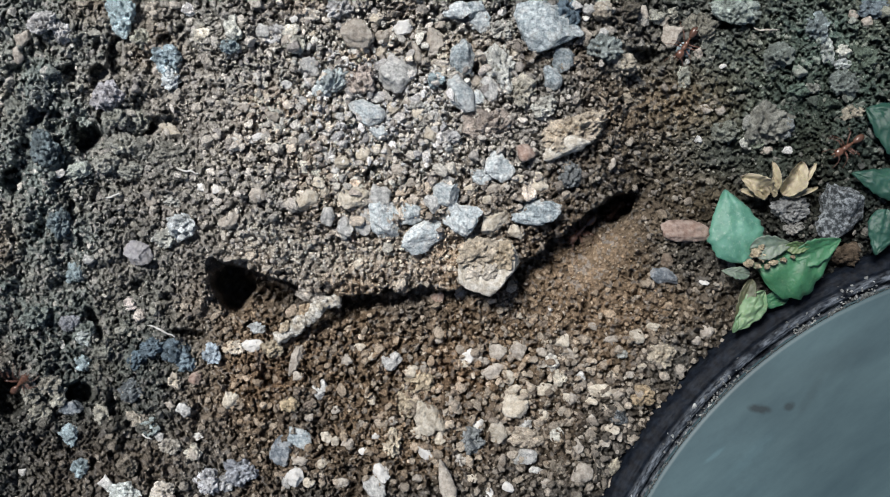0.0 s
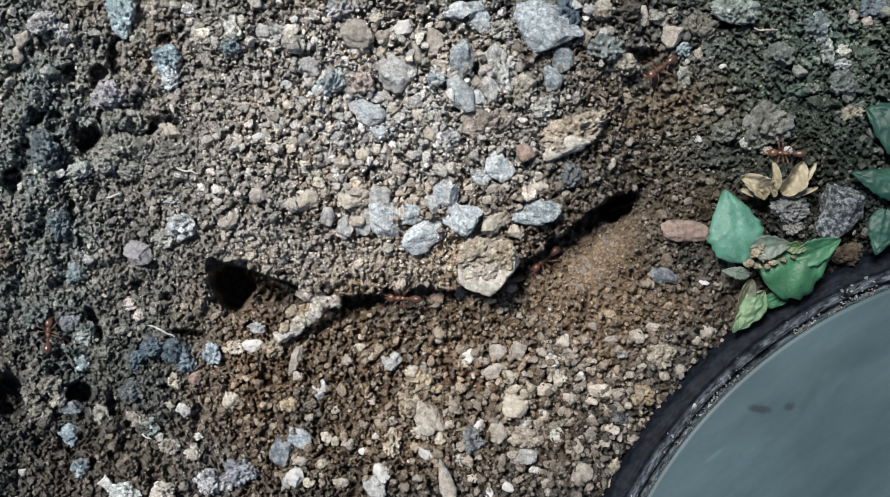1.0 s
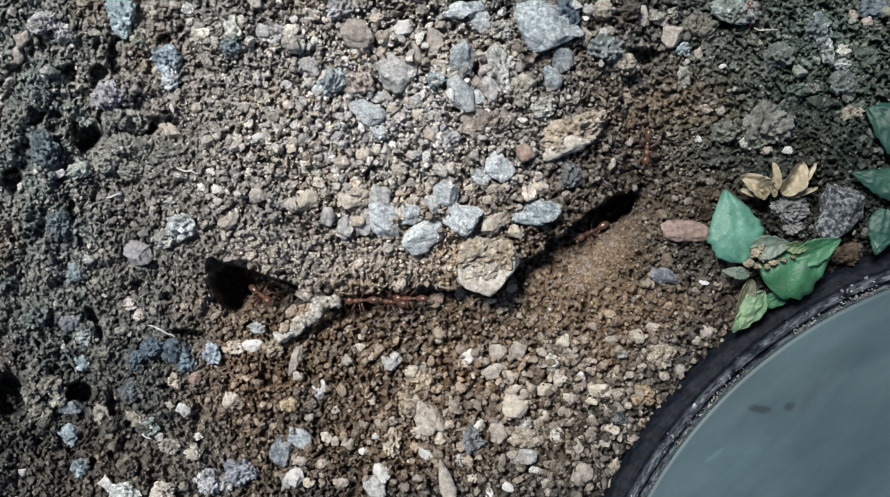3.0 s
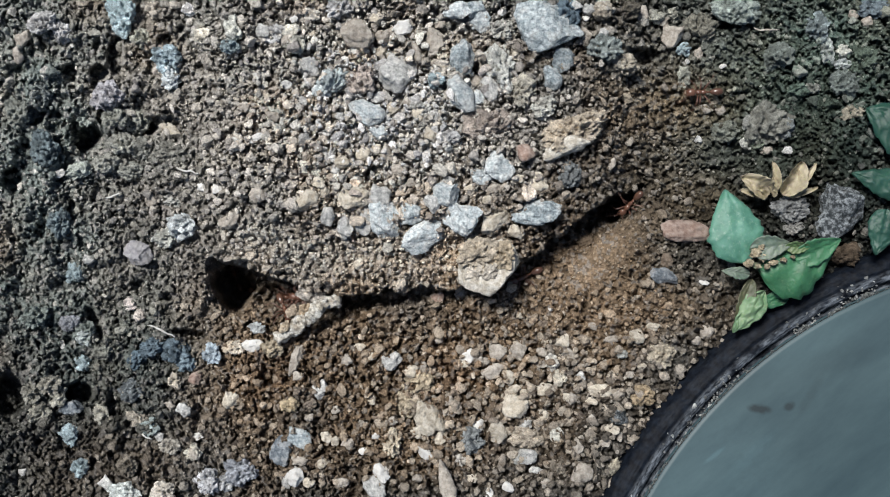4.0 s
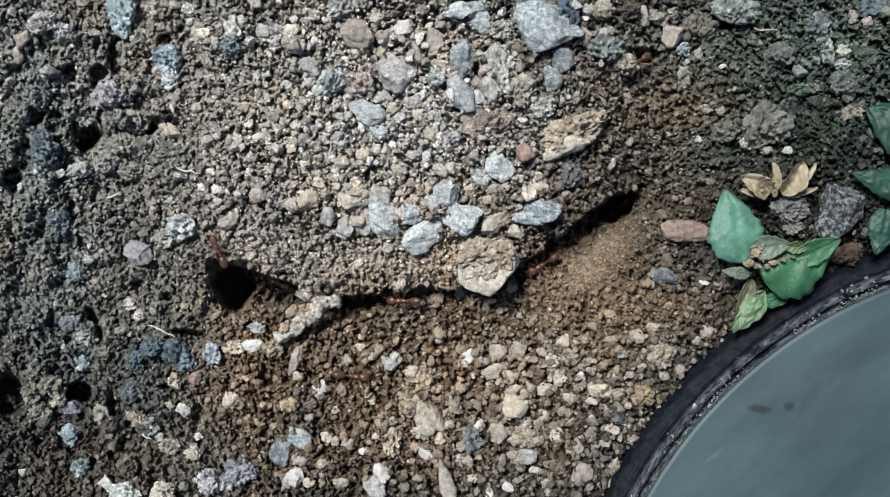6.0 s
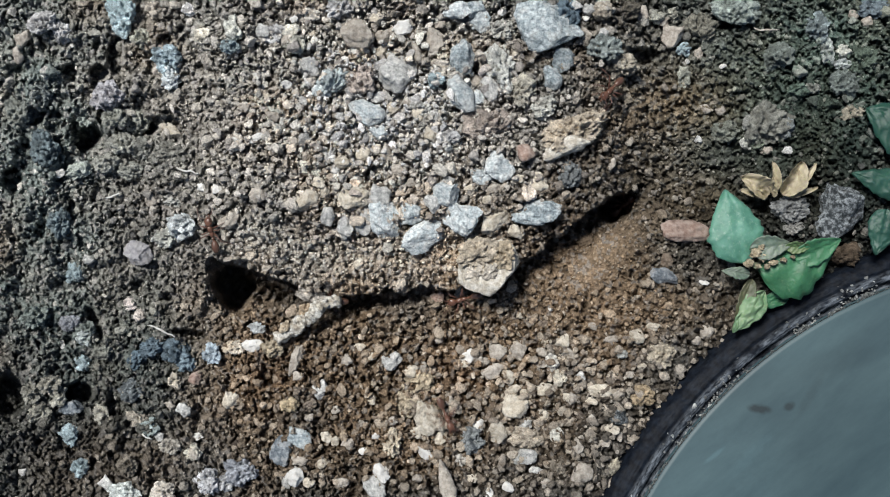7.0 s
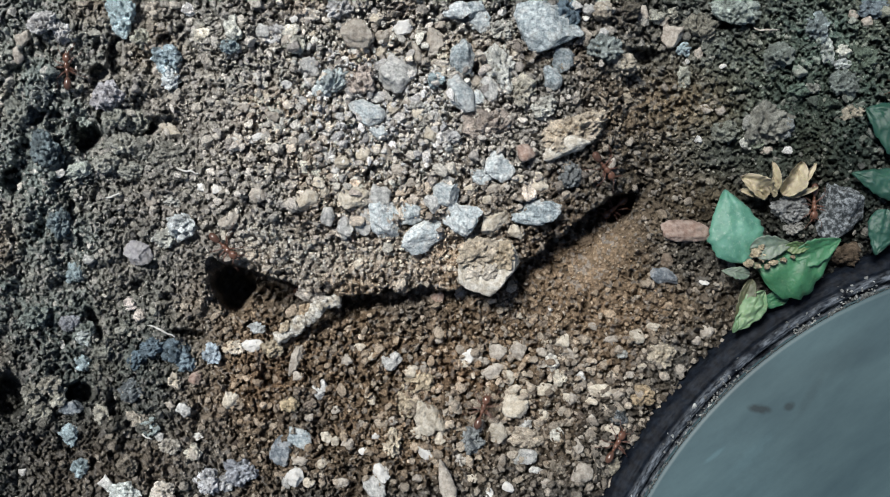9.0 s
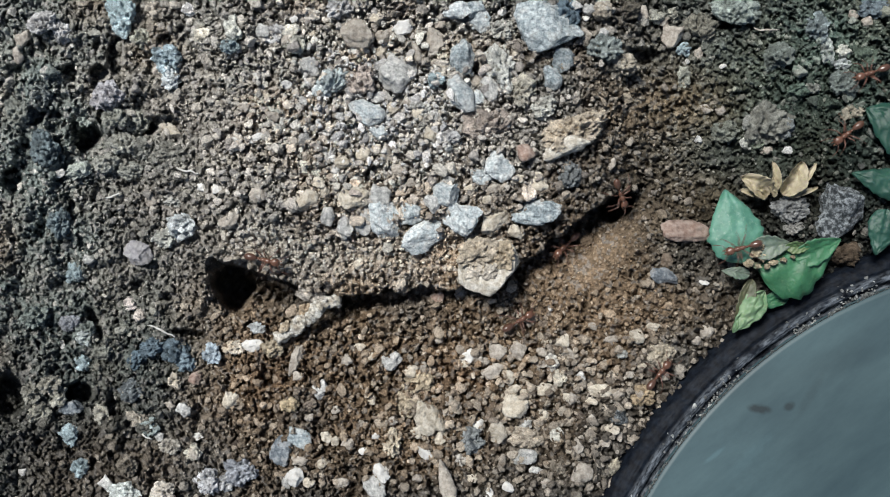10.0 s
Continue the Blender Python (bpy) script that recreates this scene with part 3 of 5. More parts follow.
    s(322, 397, 54, 48, 30, "bclod", tone=(0.58, 0.62, 0.63)); s(292, 418, 52, 38, 25, "clod", tone=(0.52, 0.53, 0.49)); s(243, 448, 56, 48, -20, "lilac"); s(130, 481, 32, 38, 0, "bclod"); s(105, 393, 42, 56, 0, "bclod")
    s(302, 354, 52, 36, 0, "clod"); s(157, 456, 22, 20, 0, "grey"); s(232, 536, 32, 28, 0, "clod", tone=(0.42, 0.385, 0.37)); s(246, 556, 26, 22, 0, "clod", tone=(0.40, 0.37, 0.34)); s(405, 390, 40, 24, 30, "tan")
    s(632, 466, 18, 20, 0, "cream"); s(770, 524, 26, 22, 0, "pink"); s(812, 520, 26, 20, 0, "grey"); s(560, 322, 26, 22, 0, "cream")
    # east side
    s(1184, 66, 40, 42, 0, "tan"); s(1233, 48, 62, 52, 0, "clod", tone=(0.23, 0.225, 0.19)); s(1298, 18, 96, 54, -10, "bclod", tone=(0.30, 0.345, 0.32)); s(1204, 138, 26, 42, 0, "clod", tone=(0.29, 0.30, 0.265)); s(1203, 88, 28, 25, 0, "bclod"); s(1230, 95, 18, 22, 0, "tan")
    s(1371, 102, 52, 54, 0, "bclod", tone=(0.17, 0.195, 0.18)); s(1438, 50, 42, 60, 0, "bclod", tone=(0.22, 0.265, 0.275)); s(1458, 88, 24, 50, 5, "bclod", tone=(0.27, 0.30, 0.29)); s(1486, 146, 52, 56, 0, "bclod", tone=(0.155, 0.18, 0.17))
    s(1536, 14, 54, 38, 0, "bclod", tone=(0.17, 0.21, 0.235)); s(1350, 215, 84, 78, 0, "dclod", tone=(0.23, 0.235, 0.21)); s(1385, 225, 34, 44, 0, "bclod", tone=(0.16, 0.18, 0.185)); s(1276, 232, 50, 42, 0, "dclod"); s(1243, 193, 20, 17, 0, "tan")
    s(1268, 195, 18, 18, 0, "tan"); s(1273, 117, 15, 8, 0, "white"); s(1500, 198, 44, 28, 25, "clod", tone=(0.28, 0.26, 0.21)); s(1205, 407, 90, 40, -2, "pink", cuts=3, boxy=0.72, lumps=0.08, lift=0.1)
    s(1170, 488, 54, 32, -30, "dark"); s(1240, 498, 20, 10, -20, "white"); s(1391, 370, 76, 52, 5, "dclod", tone=(0.26, 0.27, 0.27)); s(1398, 401, 40, 24, 12, "clod", tone=(0.27, 0.27, 0.255)); s(1482, 366, 96, 108, 118, "patchy", lumps=0.12, cuts=9, taper=0.7, seed=4)
    s(1489, 447, 54, 44, 0, "clod", tone=(0.10, 0.078, 0.058)); s(1003, 308, 40, 52, 0, "bclod", tone=(0.18, 0.195, 0.20)); s(1077, 289, 14, 26, -25, "tan"); s(1175, 458, 24, 26, 0, "brown")
    s(1525, 105, 40, 50, 0, "clod"); s(1405, 160, 40, 28, 0, "clod"); s(1155, 30, 34, 26, 0, "clod"); s(1110, 20, 40, 30, 0, "clod")
    s(1330, 250, 34, 30, 0, "dclod"); s(1060, 20, 34, 34, 0, "clod")
    # south-west
    s(446, 608, 40, 25, 18, "white"); s(519, 635, 62, 24, 66, "tan"); s(374, 622, 34, 40, 20, "bclod", tone=(0.30, 0.355, 0.40)); s(312, 618, 52, 46, -8, "bclod", tone=(0.125, 0.165, 0.195)); s(268, 612, 50, 34, 20, "bclod", tone=(0.135, 0.18, 0.215)); s(330, 642, 34, 30, 0, "bclod", tone=(0.11, 0.145, 0.17))
    s(240, 634, 40, 36, 30, "bclod", tone=(0.12, 0.165, 0.20)); s(345, 666, 25, 26, 0, "pink"); s(408, 706, 30, 27, 0, "cream"); s(528, 772, 56, 38, -50, "blue", lift=0.1, cuts=12, flat=0.5, lumps=0.06, taper=0.35); s(498, 794, 52, 44, 55, "dark", lift=0.1, cuts=10, flat=0.5)
    s(520, 840, 34, 34, 0, "white", cuts=7); s(528, 808, 32, 26, 0, "tan"); s(426, 832, 60, 48, 0, "bclod", tone=(0.31, 0.33, 0.365)); s(398, 852, 30, 30, 0, "bclod", tone=(0.30, 0.31, 0.32)); s(366, 850, 46, 50, 25, "bclod", tone=(0.52, 0.53, 0.55)); s(222, 868, 66, 38, 0, "bclod", tone=(0.56, 0.60, 0.585))
    s(289, 869, 46, 42, 0, "clod", tone=(0.64, 0.60, 0.54)); s(140, 825, 32, 38, 0, "bclod"); s(124, 766, 32, 42, 0, "bclod"); s(348, 768, 24, 15, -20, "white")
    s(150, 585, 40, 40, 0, "dclod"); s(110, 607, 12, 18, 0, "white"); s(56, 692, 36, 48, -20, "clod", tone=(0.33, 0.325, 0.285)); s(88, 678, 42, 34, 10, "clod", tone=(0.31, 0.30, 0.26)); s(70, 726, 44, 36, 30, "clod", tone=(0.34, 0.335, 0.29)); s(104, 700, 26, 36, 0, "clod", tone=(0.26, 0.26, 0.23)); s(180, 620, 40, 26, 0, "clod")
    s(180, 730, 26, 36, 0, "clod"); s(125, 720, 44, 30, 0, "dark"); s(60, 560, 50, 40, 0, "clod"); s(260, 750, 40, 30, 0, "dclod")
    # south
    s(690, 636, 38, 34, 0, "grey"); s(612, 635, 24, 24, 0, "tan"); s(756, 734, 60, 64, 0, "cream"); s(825, 628, 40, 24, 40, "white")
    s(877, 620, 32, 29, 0, "tan"); s(912, 618, 33, 38, 0, "tan"); s(868, 655, 40, 29, 10, "tan"); s(905, 716, 48, 45, -30, "cream")
    s(877, 760, 34, 44, 0, "cream"); s(843, 750, 20, 22, 0, "white"); s(690, 778, 40, 56, 0, "clod", tone=(0.60, 0.53, 0.42)); s(748, 798, 36, 20, -50, "white")
    s(640, 795, 17, 14, 20, "white"); s(672, 832, 36, 31, -30, "white"); s(660, 858, 50, 34, -45, "grey"); s(925, 805, 42, 38, -20, "grey")
    s(943, 828, 26, 18, 10, "grey"); s(1025, 830, 42, 40, 0, "tan"); s(1090, 732, 36, 34, 0, "patchy"); s(1120, 593, 27, 27, 0, "cream")
    s(1060, 688, 52, 24, 5, "cream"); s(928, 772, 68, 38, -5, "clod", tone=(0.48, 0.425, 0.35)); s(1005, 625, 32, 18, -60, "tan"); s(833, 778, 42, 52, 0, "bclod", tone=(0.25, 0.27, 0.275))
    s(895, 858, 22, 18, 0, "white"); s(862, 868, 15, 19, 0, "white"); s(1165, 625, 60, 46, 0, "clod", tone=(0.40, 0.36, 0.29)); s(990, 600, 26, 26, 0, "cream")
    s(560, 690, 26, 34, 0, "grey"); s(738, 676, 56, 44, 0, "clod", lift=0.0, tone=(0.44, 0.375, 0.28)); s(570, 815, 22, 22, 0, "cream"); s(760, 760, 34, 26, 0, "clod")
    s(1245, 585, 26, 26, 0, "tan"); s(1130, 697, 46, 38, 0, "clod", tone=(0.36, 0.29, 0.20)); s(790, 705, 18, 20, 0, "tan"); s(795, 728, 18, 18, 0, "tan")
    # small stones on the bank
    s(518, 35, 14, 13, 0, "white"); s(550, 60, 13, 12, 0, "cream"); s(664, 32, 24, 22, 0, "cream"); s(676, 65, 28, 24, 20, "tan"); s(510, 72, 28, 24, 0, "tan")
    s(592, 300, 19, 14, 10, "white"); s(566, 161, 36, 22, -15, "light"); s(752, 212, 38, 34, 0, "clod", tone=(0.44, 0.42, 0.38)); s(783, 115, 18, 18, 0, "cream"); s(767, 111, 17, 15, 0, "tan")
    s(768, 142, 32, 26, 0, "bclod"); s(640, 272, 26, 24, 0, "cream"); s(664, 262, 17, 16, 0, "cream"); s(636, 140, 50, 50, 0, "clod", lift=0.0, tone=(0.50, 0.44, 0.40)); s(800, 303, 14, 15, 0, "cream")
    s(838, 20, 32, 30, 0, "blue"); s(885, 22, 17, 13, 20, "white"); s(886, 52, 52, 38, 0, "clod", tone=(0.40, 0.40, 0.37)); s(838, 140, 24, 25, 0, "tan"); s(840, 173, 26, 30, 0, "light")
    s(1062, 58, 19, 20, 0, "grey"); s(1058, 12, 32, 24, 0, "chalk"); s(1016, 172, 12, 23, -15, "tan"); s(950, 325, 34, 26, 0, "cream"); s(790, 318, 26, 18, 0, "grey"); s(700, 300, 22, 20, 0, "tan")
    # small stones to the south
    s(632, 613, 24, 17, -10, "cream"); s(655, 628, 19, 16, 0, "cream"); s(845, 635, 16, 15, 0, "tan"); s(748, 650, 17, 23, 0, "tan"); s(773, 598, 17, 15, 0, "tan"); s(735, 762, 26, 22, 0, "cream")
    s(776, 770, 28, 25, 30, "cream"); s(615, 783, 19, 21, 0, "tan"); s(590, 778, 21, 20, 0, "cream"); s(690, 741, 22, 17, 0, "tan"); s(716, 706, 40, 58, 0, "clod", lift=0.0, tone=(0.46, 0.40, 0.305)); s(812, 810, 25, 24, 0, "clod", tone=(0.30, 0.29, 0.27))
    s(886, 620, 18, 22, 0, "cream"); s(965, 603, 15, 10, 0, "cream"); s(1030, 641, 33, 13, 22, "tan"); s(1080, 597, 35, 13, 0, "tan"); s(898, 667, 18, 27, -15, "cream"); s(905, 686, 26, 17, 15, "cream"); s(923, 691, 19, 21, 0, "cream")
    s(960, 686, 37, 24, -10, "cream"); s(985, 665, 25, 31, 0, "clod", tone=(0.38, 0.36, 0.31)); s(1090, 694, 23, 21, 0, "tan"); s(1078, 756, 27, 17, -20, "cream"); s(958, 733, 21, 25, 0, "cream"); s(980, 766, 27, 31, 0, "clod", tone=(0.36, 0.36, 0.33))
    s(1018, 785, 23, 29, 0, "tan"); s(1065, 780, 25, 17, 15, "tan"); s(985, 821, 35, 27, -15, "clod", tone=(0.26, 0.23, 0.19)); s(1076, 828, 52, 20, 58, "clod", tone=(0.40, 0.37, 0.30)); s(1130, 645, 17, 15, 0, "cream"); s(1225, 600, 19, 17, 0, "tan")
    s(1242, 640, 15, 13, 0, "grey"); s(915, 556, 13, 12, 0, "cream"); s(970, 545, 10, 8, 0, "white"); s(1045, 575, 20, 16, 0, "tan"); s(1150, 575, 24, 18, 20, "cream"); s(1000, 700, 18, 16, 0, "cream"); s(1040, 740, 18, 22, 0, "tan")
    # small stones to the south-west
    s(150, 594, 34, 30, 0, "bclod", tone=(0.28, 0.31, 0.31)); s(146, 640, 30, 32, 0, "bclod"); s(405, 612, 26, 22, 0, "clod", tone=(0.40, 0.35, 0.28)); s(308, 672, 25, 35, 10, "clod", tone=(0.36, 0.33, 0.28)); s(321, 720, 23, 21, 0, "grey")
    s(242, 736, 52, 30, -20, "clod", tone=(0.38, 0.35, 0.30)); s(190, 852, 34, 24, -30, "grey"); s(225, 820, 36, 40, 0, "clod", tone=(0.20, 0.18, 0.15)); s(40, 832, 17, 14, 0, "grey"); s(300, 785, 40, 30, 0, "clod", tone=(0.36, 0.34, 0.30)); s(340, 795, 34, 28, 0, "clod", tone=(0.34, 0.33, 0.29))
    s(268, 352, 24, 30, 0, "tan"); s(124, 570, 38, 30, 10, "bclod", tone=(0.29, 0.305, 0.335)); s(232, 690, 46, 44, 0, "bclod", tone=(0.17, 0.19, 0.20)); s(266, 752, 32, 38, 0, "bclod", tone=(0.20, 0.235, 0.235)); s(340, 800, 26, 22, 0, "tan")
    s(452, 577, 34, 20, -10, "bclod", tone=(0.24, 0.255, 0.26)); s(418, 612, 30, 28, 0, "clod", tone=(0.42, 0.385, 0.33)); s(480, 614, 36, 32, 20, "clod", tone=(0.40, 0.345, 0.26)); s(325, 722, 24, 26, 0, "grey"); s(545, 850, 22, 18, 0, "cream"); s(505, 848, 18, 30, 10, "grey")
    s(525, 662, 20, 18, 0, "tan"); s(510, 715, 34, 26, 15, "clod", tone=(0.31, 0.26, 0.18)); s(402, 705, 26, 30, 20, "cream"); s(590, 775, 18, 18, 0, "cream"); s(612, 780, 22, 18, 0, "tan"); s(662, 768, 14, 13, 0, "white"); s(300, 715, 20, 18, 0, "tan"); s(280, 770, 20, 18, 0, "grey")
    # more of the bank's loose pieces
    s(464, 57, 26, 28, 0, "grey"); s(486, 70, 24, 18, 10, "grey"); s(512, 54, 32, 24, 15, "clod", tone=(0.50, 0.49, 0.44)); s(412, 48, 30, 50, 0, "clod", tone=(0.40, 0.41, 0.38)); s(550, 25, 28, 26, 0, "clod", tone=(0.48, 0.46, 0.42))
    s(453, 136, 14, 13, 0, "white"); s(470, 170, 13, 12, 0, "cream"); s(693, 55, 22, 16, 0, "tan"); s(672, 92, 26, 22, 20, "cream"); s(668, 172, 24, 22, 0, "grey"); s(738, 197, 26, 34, 10, "cream"); s(692, 190, 24, 22, 0, "cream"); s(720, 184, 22, 19, 0, "tan")
    s(608, 103, 11, 8, 20, "white"); s(597, 205, 15, 12, 0, "grey"); s(775, 45, 22, 14, 15, "tan"); s(1012, 10, 30, 20, 0, "grey"); s(1036, 16, 24, 20, 30, "grey"); s(1030, 56, 30, 13, -25, "tan"); s(1032, 33, 12, 10, 0, "white"); s(762, 206, 20, 24, 0, "grey")
    s(570, 336, 22, 26, 0, "cream"); s(620, 330, 30, 24, 0, "clod", tone=(0.52, 0.44, 0.36)); s(760, 238, 28, 32, 20, "cream"); s(842, 306, 30, 18, -15, "light"); s(870, 334, 30, 20, 10, "tan"); s(932, 342, 30, 30, 0, "clod", tone=(0.55, 0.50, 0.44)); s(915, 316, 20, 17, 0, "cream"); s(948, 312, 22, 17, 0, "cream")
    s(770, 256, 26, 15, -10, "grey"); s(830, 331, 26, 14, 10, "cream"); s(860, 352, 20, 15, 0, "cream"); s(835, 424, 32, 34, 0, "clod", raised=0.0052, tone=(0.46, 0.43, 0.38)); s(752, 288, 16, 14, 0, "cream"); s(725, 322, 20, 16, 0, "tan")
    s(480, 205, 24, 20, 0, "tan"); s(520, 250, 18, 16, 10, "tan"); s(430, 190, 22, 18, 0, "tan"); s(470, 300, 18, 16, 0, "cream"); s(415, 250, 20, 16, 0, "grey"); s(505, 150, 20, 16, 0, "grey")
    # more grit to the south
    s(725, 655, 26, 24, 0, "cream"); s(745, 645, 16, 20, 0, "tan"); s(820, 641, 18, 13, 0, "cream"); s(575, 770, 22, 22, 0, "cream"); s(570, 680, 16, 24, 10, "grey"); s(882, 676, 13, 12, 0, "cream"); s(855, 636, 16, 14, 0, "tan"); s(890, 646, 15, 12, 0, "tan")
    s(955, 620, 20, 18, 0, "tan"); s(953, 641, 19, 16, 0, "tan"); s(972, 638, 26, 32, 10, "clod", tone=(0.42, 0.41, 0.38)); s(1022, 664, 18, 22, 0, "grey"); s(1010, 702, 22, 22, 0, "tan"); s(1042, 707, 22, 14, 0, "cream"); s(926, 746, 24, 25, 0, "grey")
    s(1155, 611, 20, 14, 0, "cream"); s(1050, 785, 24, 15, 0, "tan"); s(1092, 770, 13, 18, 0, "tan"); s(1110, 660, 18, 14, 0, "tan"); s(1068, 640, 16, 14, 0, "tan"); s(1095, 625, 20, 18, 0, "clod", tone=(0.26, 0.27, 0.26)); s(1200, 650, 16, 14, 0, "tan")
    s(590, 722, 20, 16, 0, "tan"); s(655, 705, 16, 18, 0, "cream"); s(640, 745, 18, 14, 0, "tan"); s(545, 735, 16, 14, 0, "tan"); s(605, 850, 22, 20, 0, "tan"); s(735, 842, 20, 18, 0, "tan"); s(830, 842, 22, 17, 0, "cream"); s(965, 852, 24, 18, 0, "tan")
    # and to the north-east
    s(1131, 25, 22, 30, 0, "tan"); s(1166, 38, 26, 17, 0, "tan"); s(1186, 24, 20, 18, 0, "clod", tone=(0.30, 0.30, 0.26)); s(1212, 108, 13, 10, 20, "grey"); s(1503, 26, 18, 17, 0, "tan"); s(1527, 38, 22, 19, 0, "tan"); s(1486, 90, 28, 24, 0, "clod", tone=(0.33, 0.34, 0.31))
    s(1483, 113, 30, 18, 0, "clod", tone=(0.31, 0.34, 0.34)); s(1522, 103, 12, 24, -20, "grey"); s(1538, 108, 12, 28, 15, "grey"); s(1430, 156, 36, 19, 0, "clod", tone=(0.27, 0.285, 0.26)); s(1230, 246, 14, 14, 0, "grey"); s(1350, 266, 22, 15, 0, "tan"); s(1386, 265, 18, 14, 0, "grey"); s(1330, 222, 46, 40, 0, "clod", tone=(0.30, 0.31, 0.29)); s(1318, 250, 34, 28, 0, "clod", tone=(0.31, 0.32, 0.30))


# ---------------------------------------------------------------- lid
def soft_patch(nt, u, v, ru, rv, turn):
    """A soft-edged mask for the disc's stains and broad tone patches, 1 in its middle."""
    tc, mp, g = nt.nodes.new("ShaderNodeTexCoord"), nt.nodes.new("ShaderNodeMapping"), nt.nodes.new("ShaderNodeTexGradient")
    mp.vector_type = "TEXTURE"
    mp.inputs["Location"].default_value = ((u - LID_U) * UNIT, (LID_V - v) * UNIT, 0)
    mp.inputs["Rotation"].default_value = (0, 0, radians(turn))
    mp.inputs["Scale"].default_value = (ru * UNIT, rv * UNIT, 0.01)
    g.gradient_type = "SPHERICAL"
    nt.links.new(tc.outputs["Object"], mp.inputs[0])
    nt.links.new(mp.outputs[0], g.inputs[0])
    return ramp(nt, mixed(nt, "MULTIPLY", 1.0, g.outputs["Color"], ramp(nt, noise_out(nt, 700, 4, 0.6), (0.3, (0.4, 0.4, 0.4)), (0.6, (1, 1, 1)))), (0.05, (0, 0, 0)), (0.5, (1, 1, 1)))


def plastic_materials():
    grey, nt, b = shader("grey_plastic", 0.55)
    streak = node(nt, "ShaderNodeTexNoise", Scale=75, Detail=8, Roughness=0.68)
    tc, mp = nt.nodes.new("ShaderNodeTexCoord"), nt.nodes.new("ShaderNodeMapping")
    mp.vector_type = "TEXTURE"
    mp.inputs["Scale"].default_value = (0.8, 3.0, 1.0)
    mp.inputs["Rotation"].default_value = (0, 0, radians(-52))
    nt.links.new(tc.outputs["Object"], mp.inputs[0])
    nt.links.new(mp.outputs[0], streak.inputs["Vector"])
    c = ramp(nt, streak.outputs["Fac"], (0.32, (0.019, 0.041, 0.050)), (0.68, (0.046, 0.080, 0.088)))
    for u, v, ru, rv, turn, tone in ((1341, 724, 27, 11, -8, 0.35), (1393, 719, 14, 10, 30, 0.45), (1262, 805, 30, 6, 38, 1.35), (1430, 700, 60, 12, 60, 0.85), (1480, 640, 90, 30, 20, 0.92), (1330, 800, 80, 14, 45, 1.12), (1250, 830, 170, 150, 0, 1.16), (1510, 780, 150, 220, 0, 0.95), (1440, 600, 160, 40, 30, 1.1)):
        c = mixed(nt, "MULTIPLY", soft_patch(nt, u, v, ru, rv, turn), c, (tone, tone, tone))
    nt.links.new(c, b.inputs["Base Color"])
    bumped(nt, b, noise_out(nt, 900, 3, 0.5), 0.08, 0.0002)
    black, nt, b = shader("black_rubber", 0.6)
    b.inputs["Specular IOR Level"].default_value = 0.1
    tc, angle, radius, polar = (nt.nodes.new("ShaderNode" + k) for k in ("TexCoord", "TexGradient", "VectorMath", "CombineXYZ"))
    angle.gradient_type, radius.operation = "RADIAL", "LENGTH"
    nt.links.new(tc.outputs["Object"], angle.inputs[0])
    nt.links.new(tc.outputs["Object"], radius.inputs[0])
    for k, (source, factor) in enumerate(((angle.outputs["Fac"], 330), (radius.outputs["Value"], 2600))):
        x = nt.nodes.new("ShaderNodeMath")
        x.operation, x.inputs[1].default_value = "MULTIPLY", factor
        nt.links.new(source, x.inputs[0])
        nt.links.new(x.outputs[0], polar.inputs[k])
    drawn = node(nt, "ShaderNodeTexNoise", Scale=1.0, Detail=5, Roughness=0.6)
    nt.links.new(polar.outputs[0], drawn.inputs["Vector"])
    # blue-grey streaks on the ridge: dust, and the sky's sheen painted in with it
    ridge_sheen = nt.nodes.new("ShaderNodeMapRange")
    ridge_sheen.inputs[1].default_value, ridge_sheen.inputs[2].default_value = 0.0858, 0.0848
    nt.links.new(radius.outputs["Value"], ridge_sheen.inputs[0])
    dust = mixed(nt, "MULTIPLY", 1.0, ramp(nt, drawn.outputs["Fac"], (0.36, (0, 0, 0)), (0.60, (1, 1, 1))), ramp(nt, noise_out(nt, 260, 5, 0.65), (0.36, (0, 0, 0)), (0.60, (1, 1, 1))))
    dust = mixed(nt, "MULTIPLY", 1.0, dust, ramp(nt, ridge_sheen.outputs[0], (0.0, (0.05, 0.05, 0.05)), (1.0, (1, 1, 1))))
    c = ramp(nt, noise_out(nt, 700, 6, 0.65), (0.40, (0.0012, 0.002, 0.004)), (0.66, (0.005, 0.008, 0.014)))
    c = mixed(nt, "MIX", mixed(nt, "MULTIPLY", 1.0, dust, (0.85, 0.85, 0.85)), c, (0.19, 0.215, 0.245))
    nt.links.new(c, b.inputs["Base Color"])
    bumped(nt, b, noise_out(nt, 600, 5, 0.65), 0.6, 0.0004)
    return grey, black


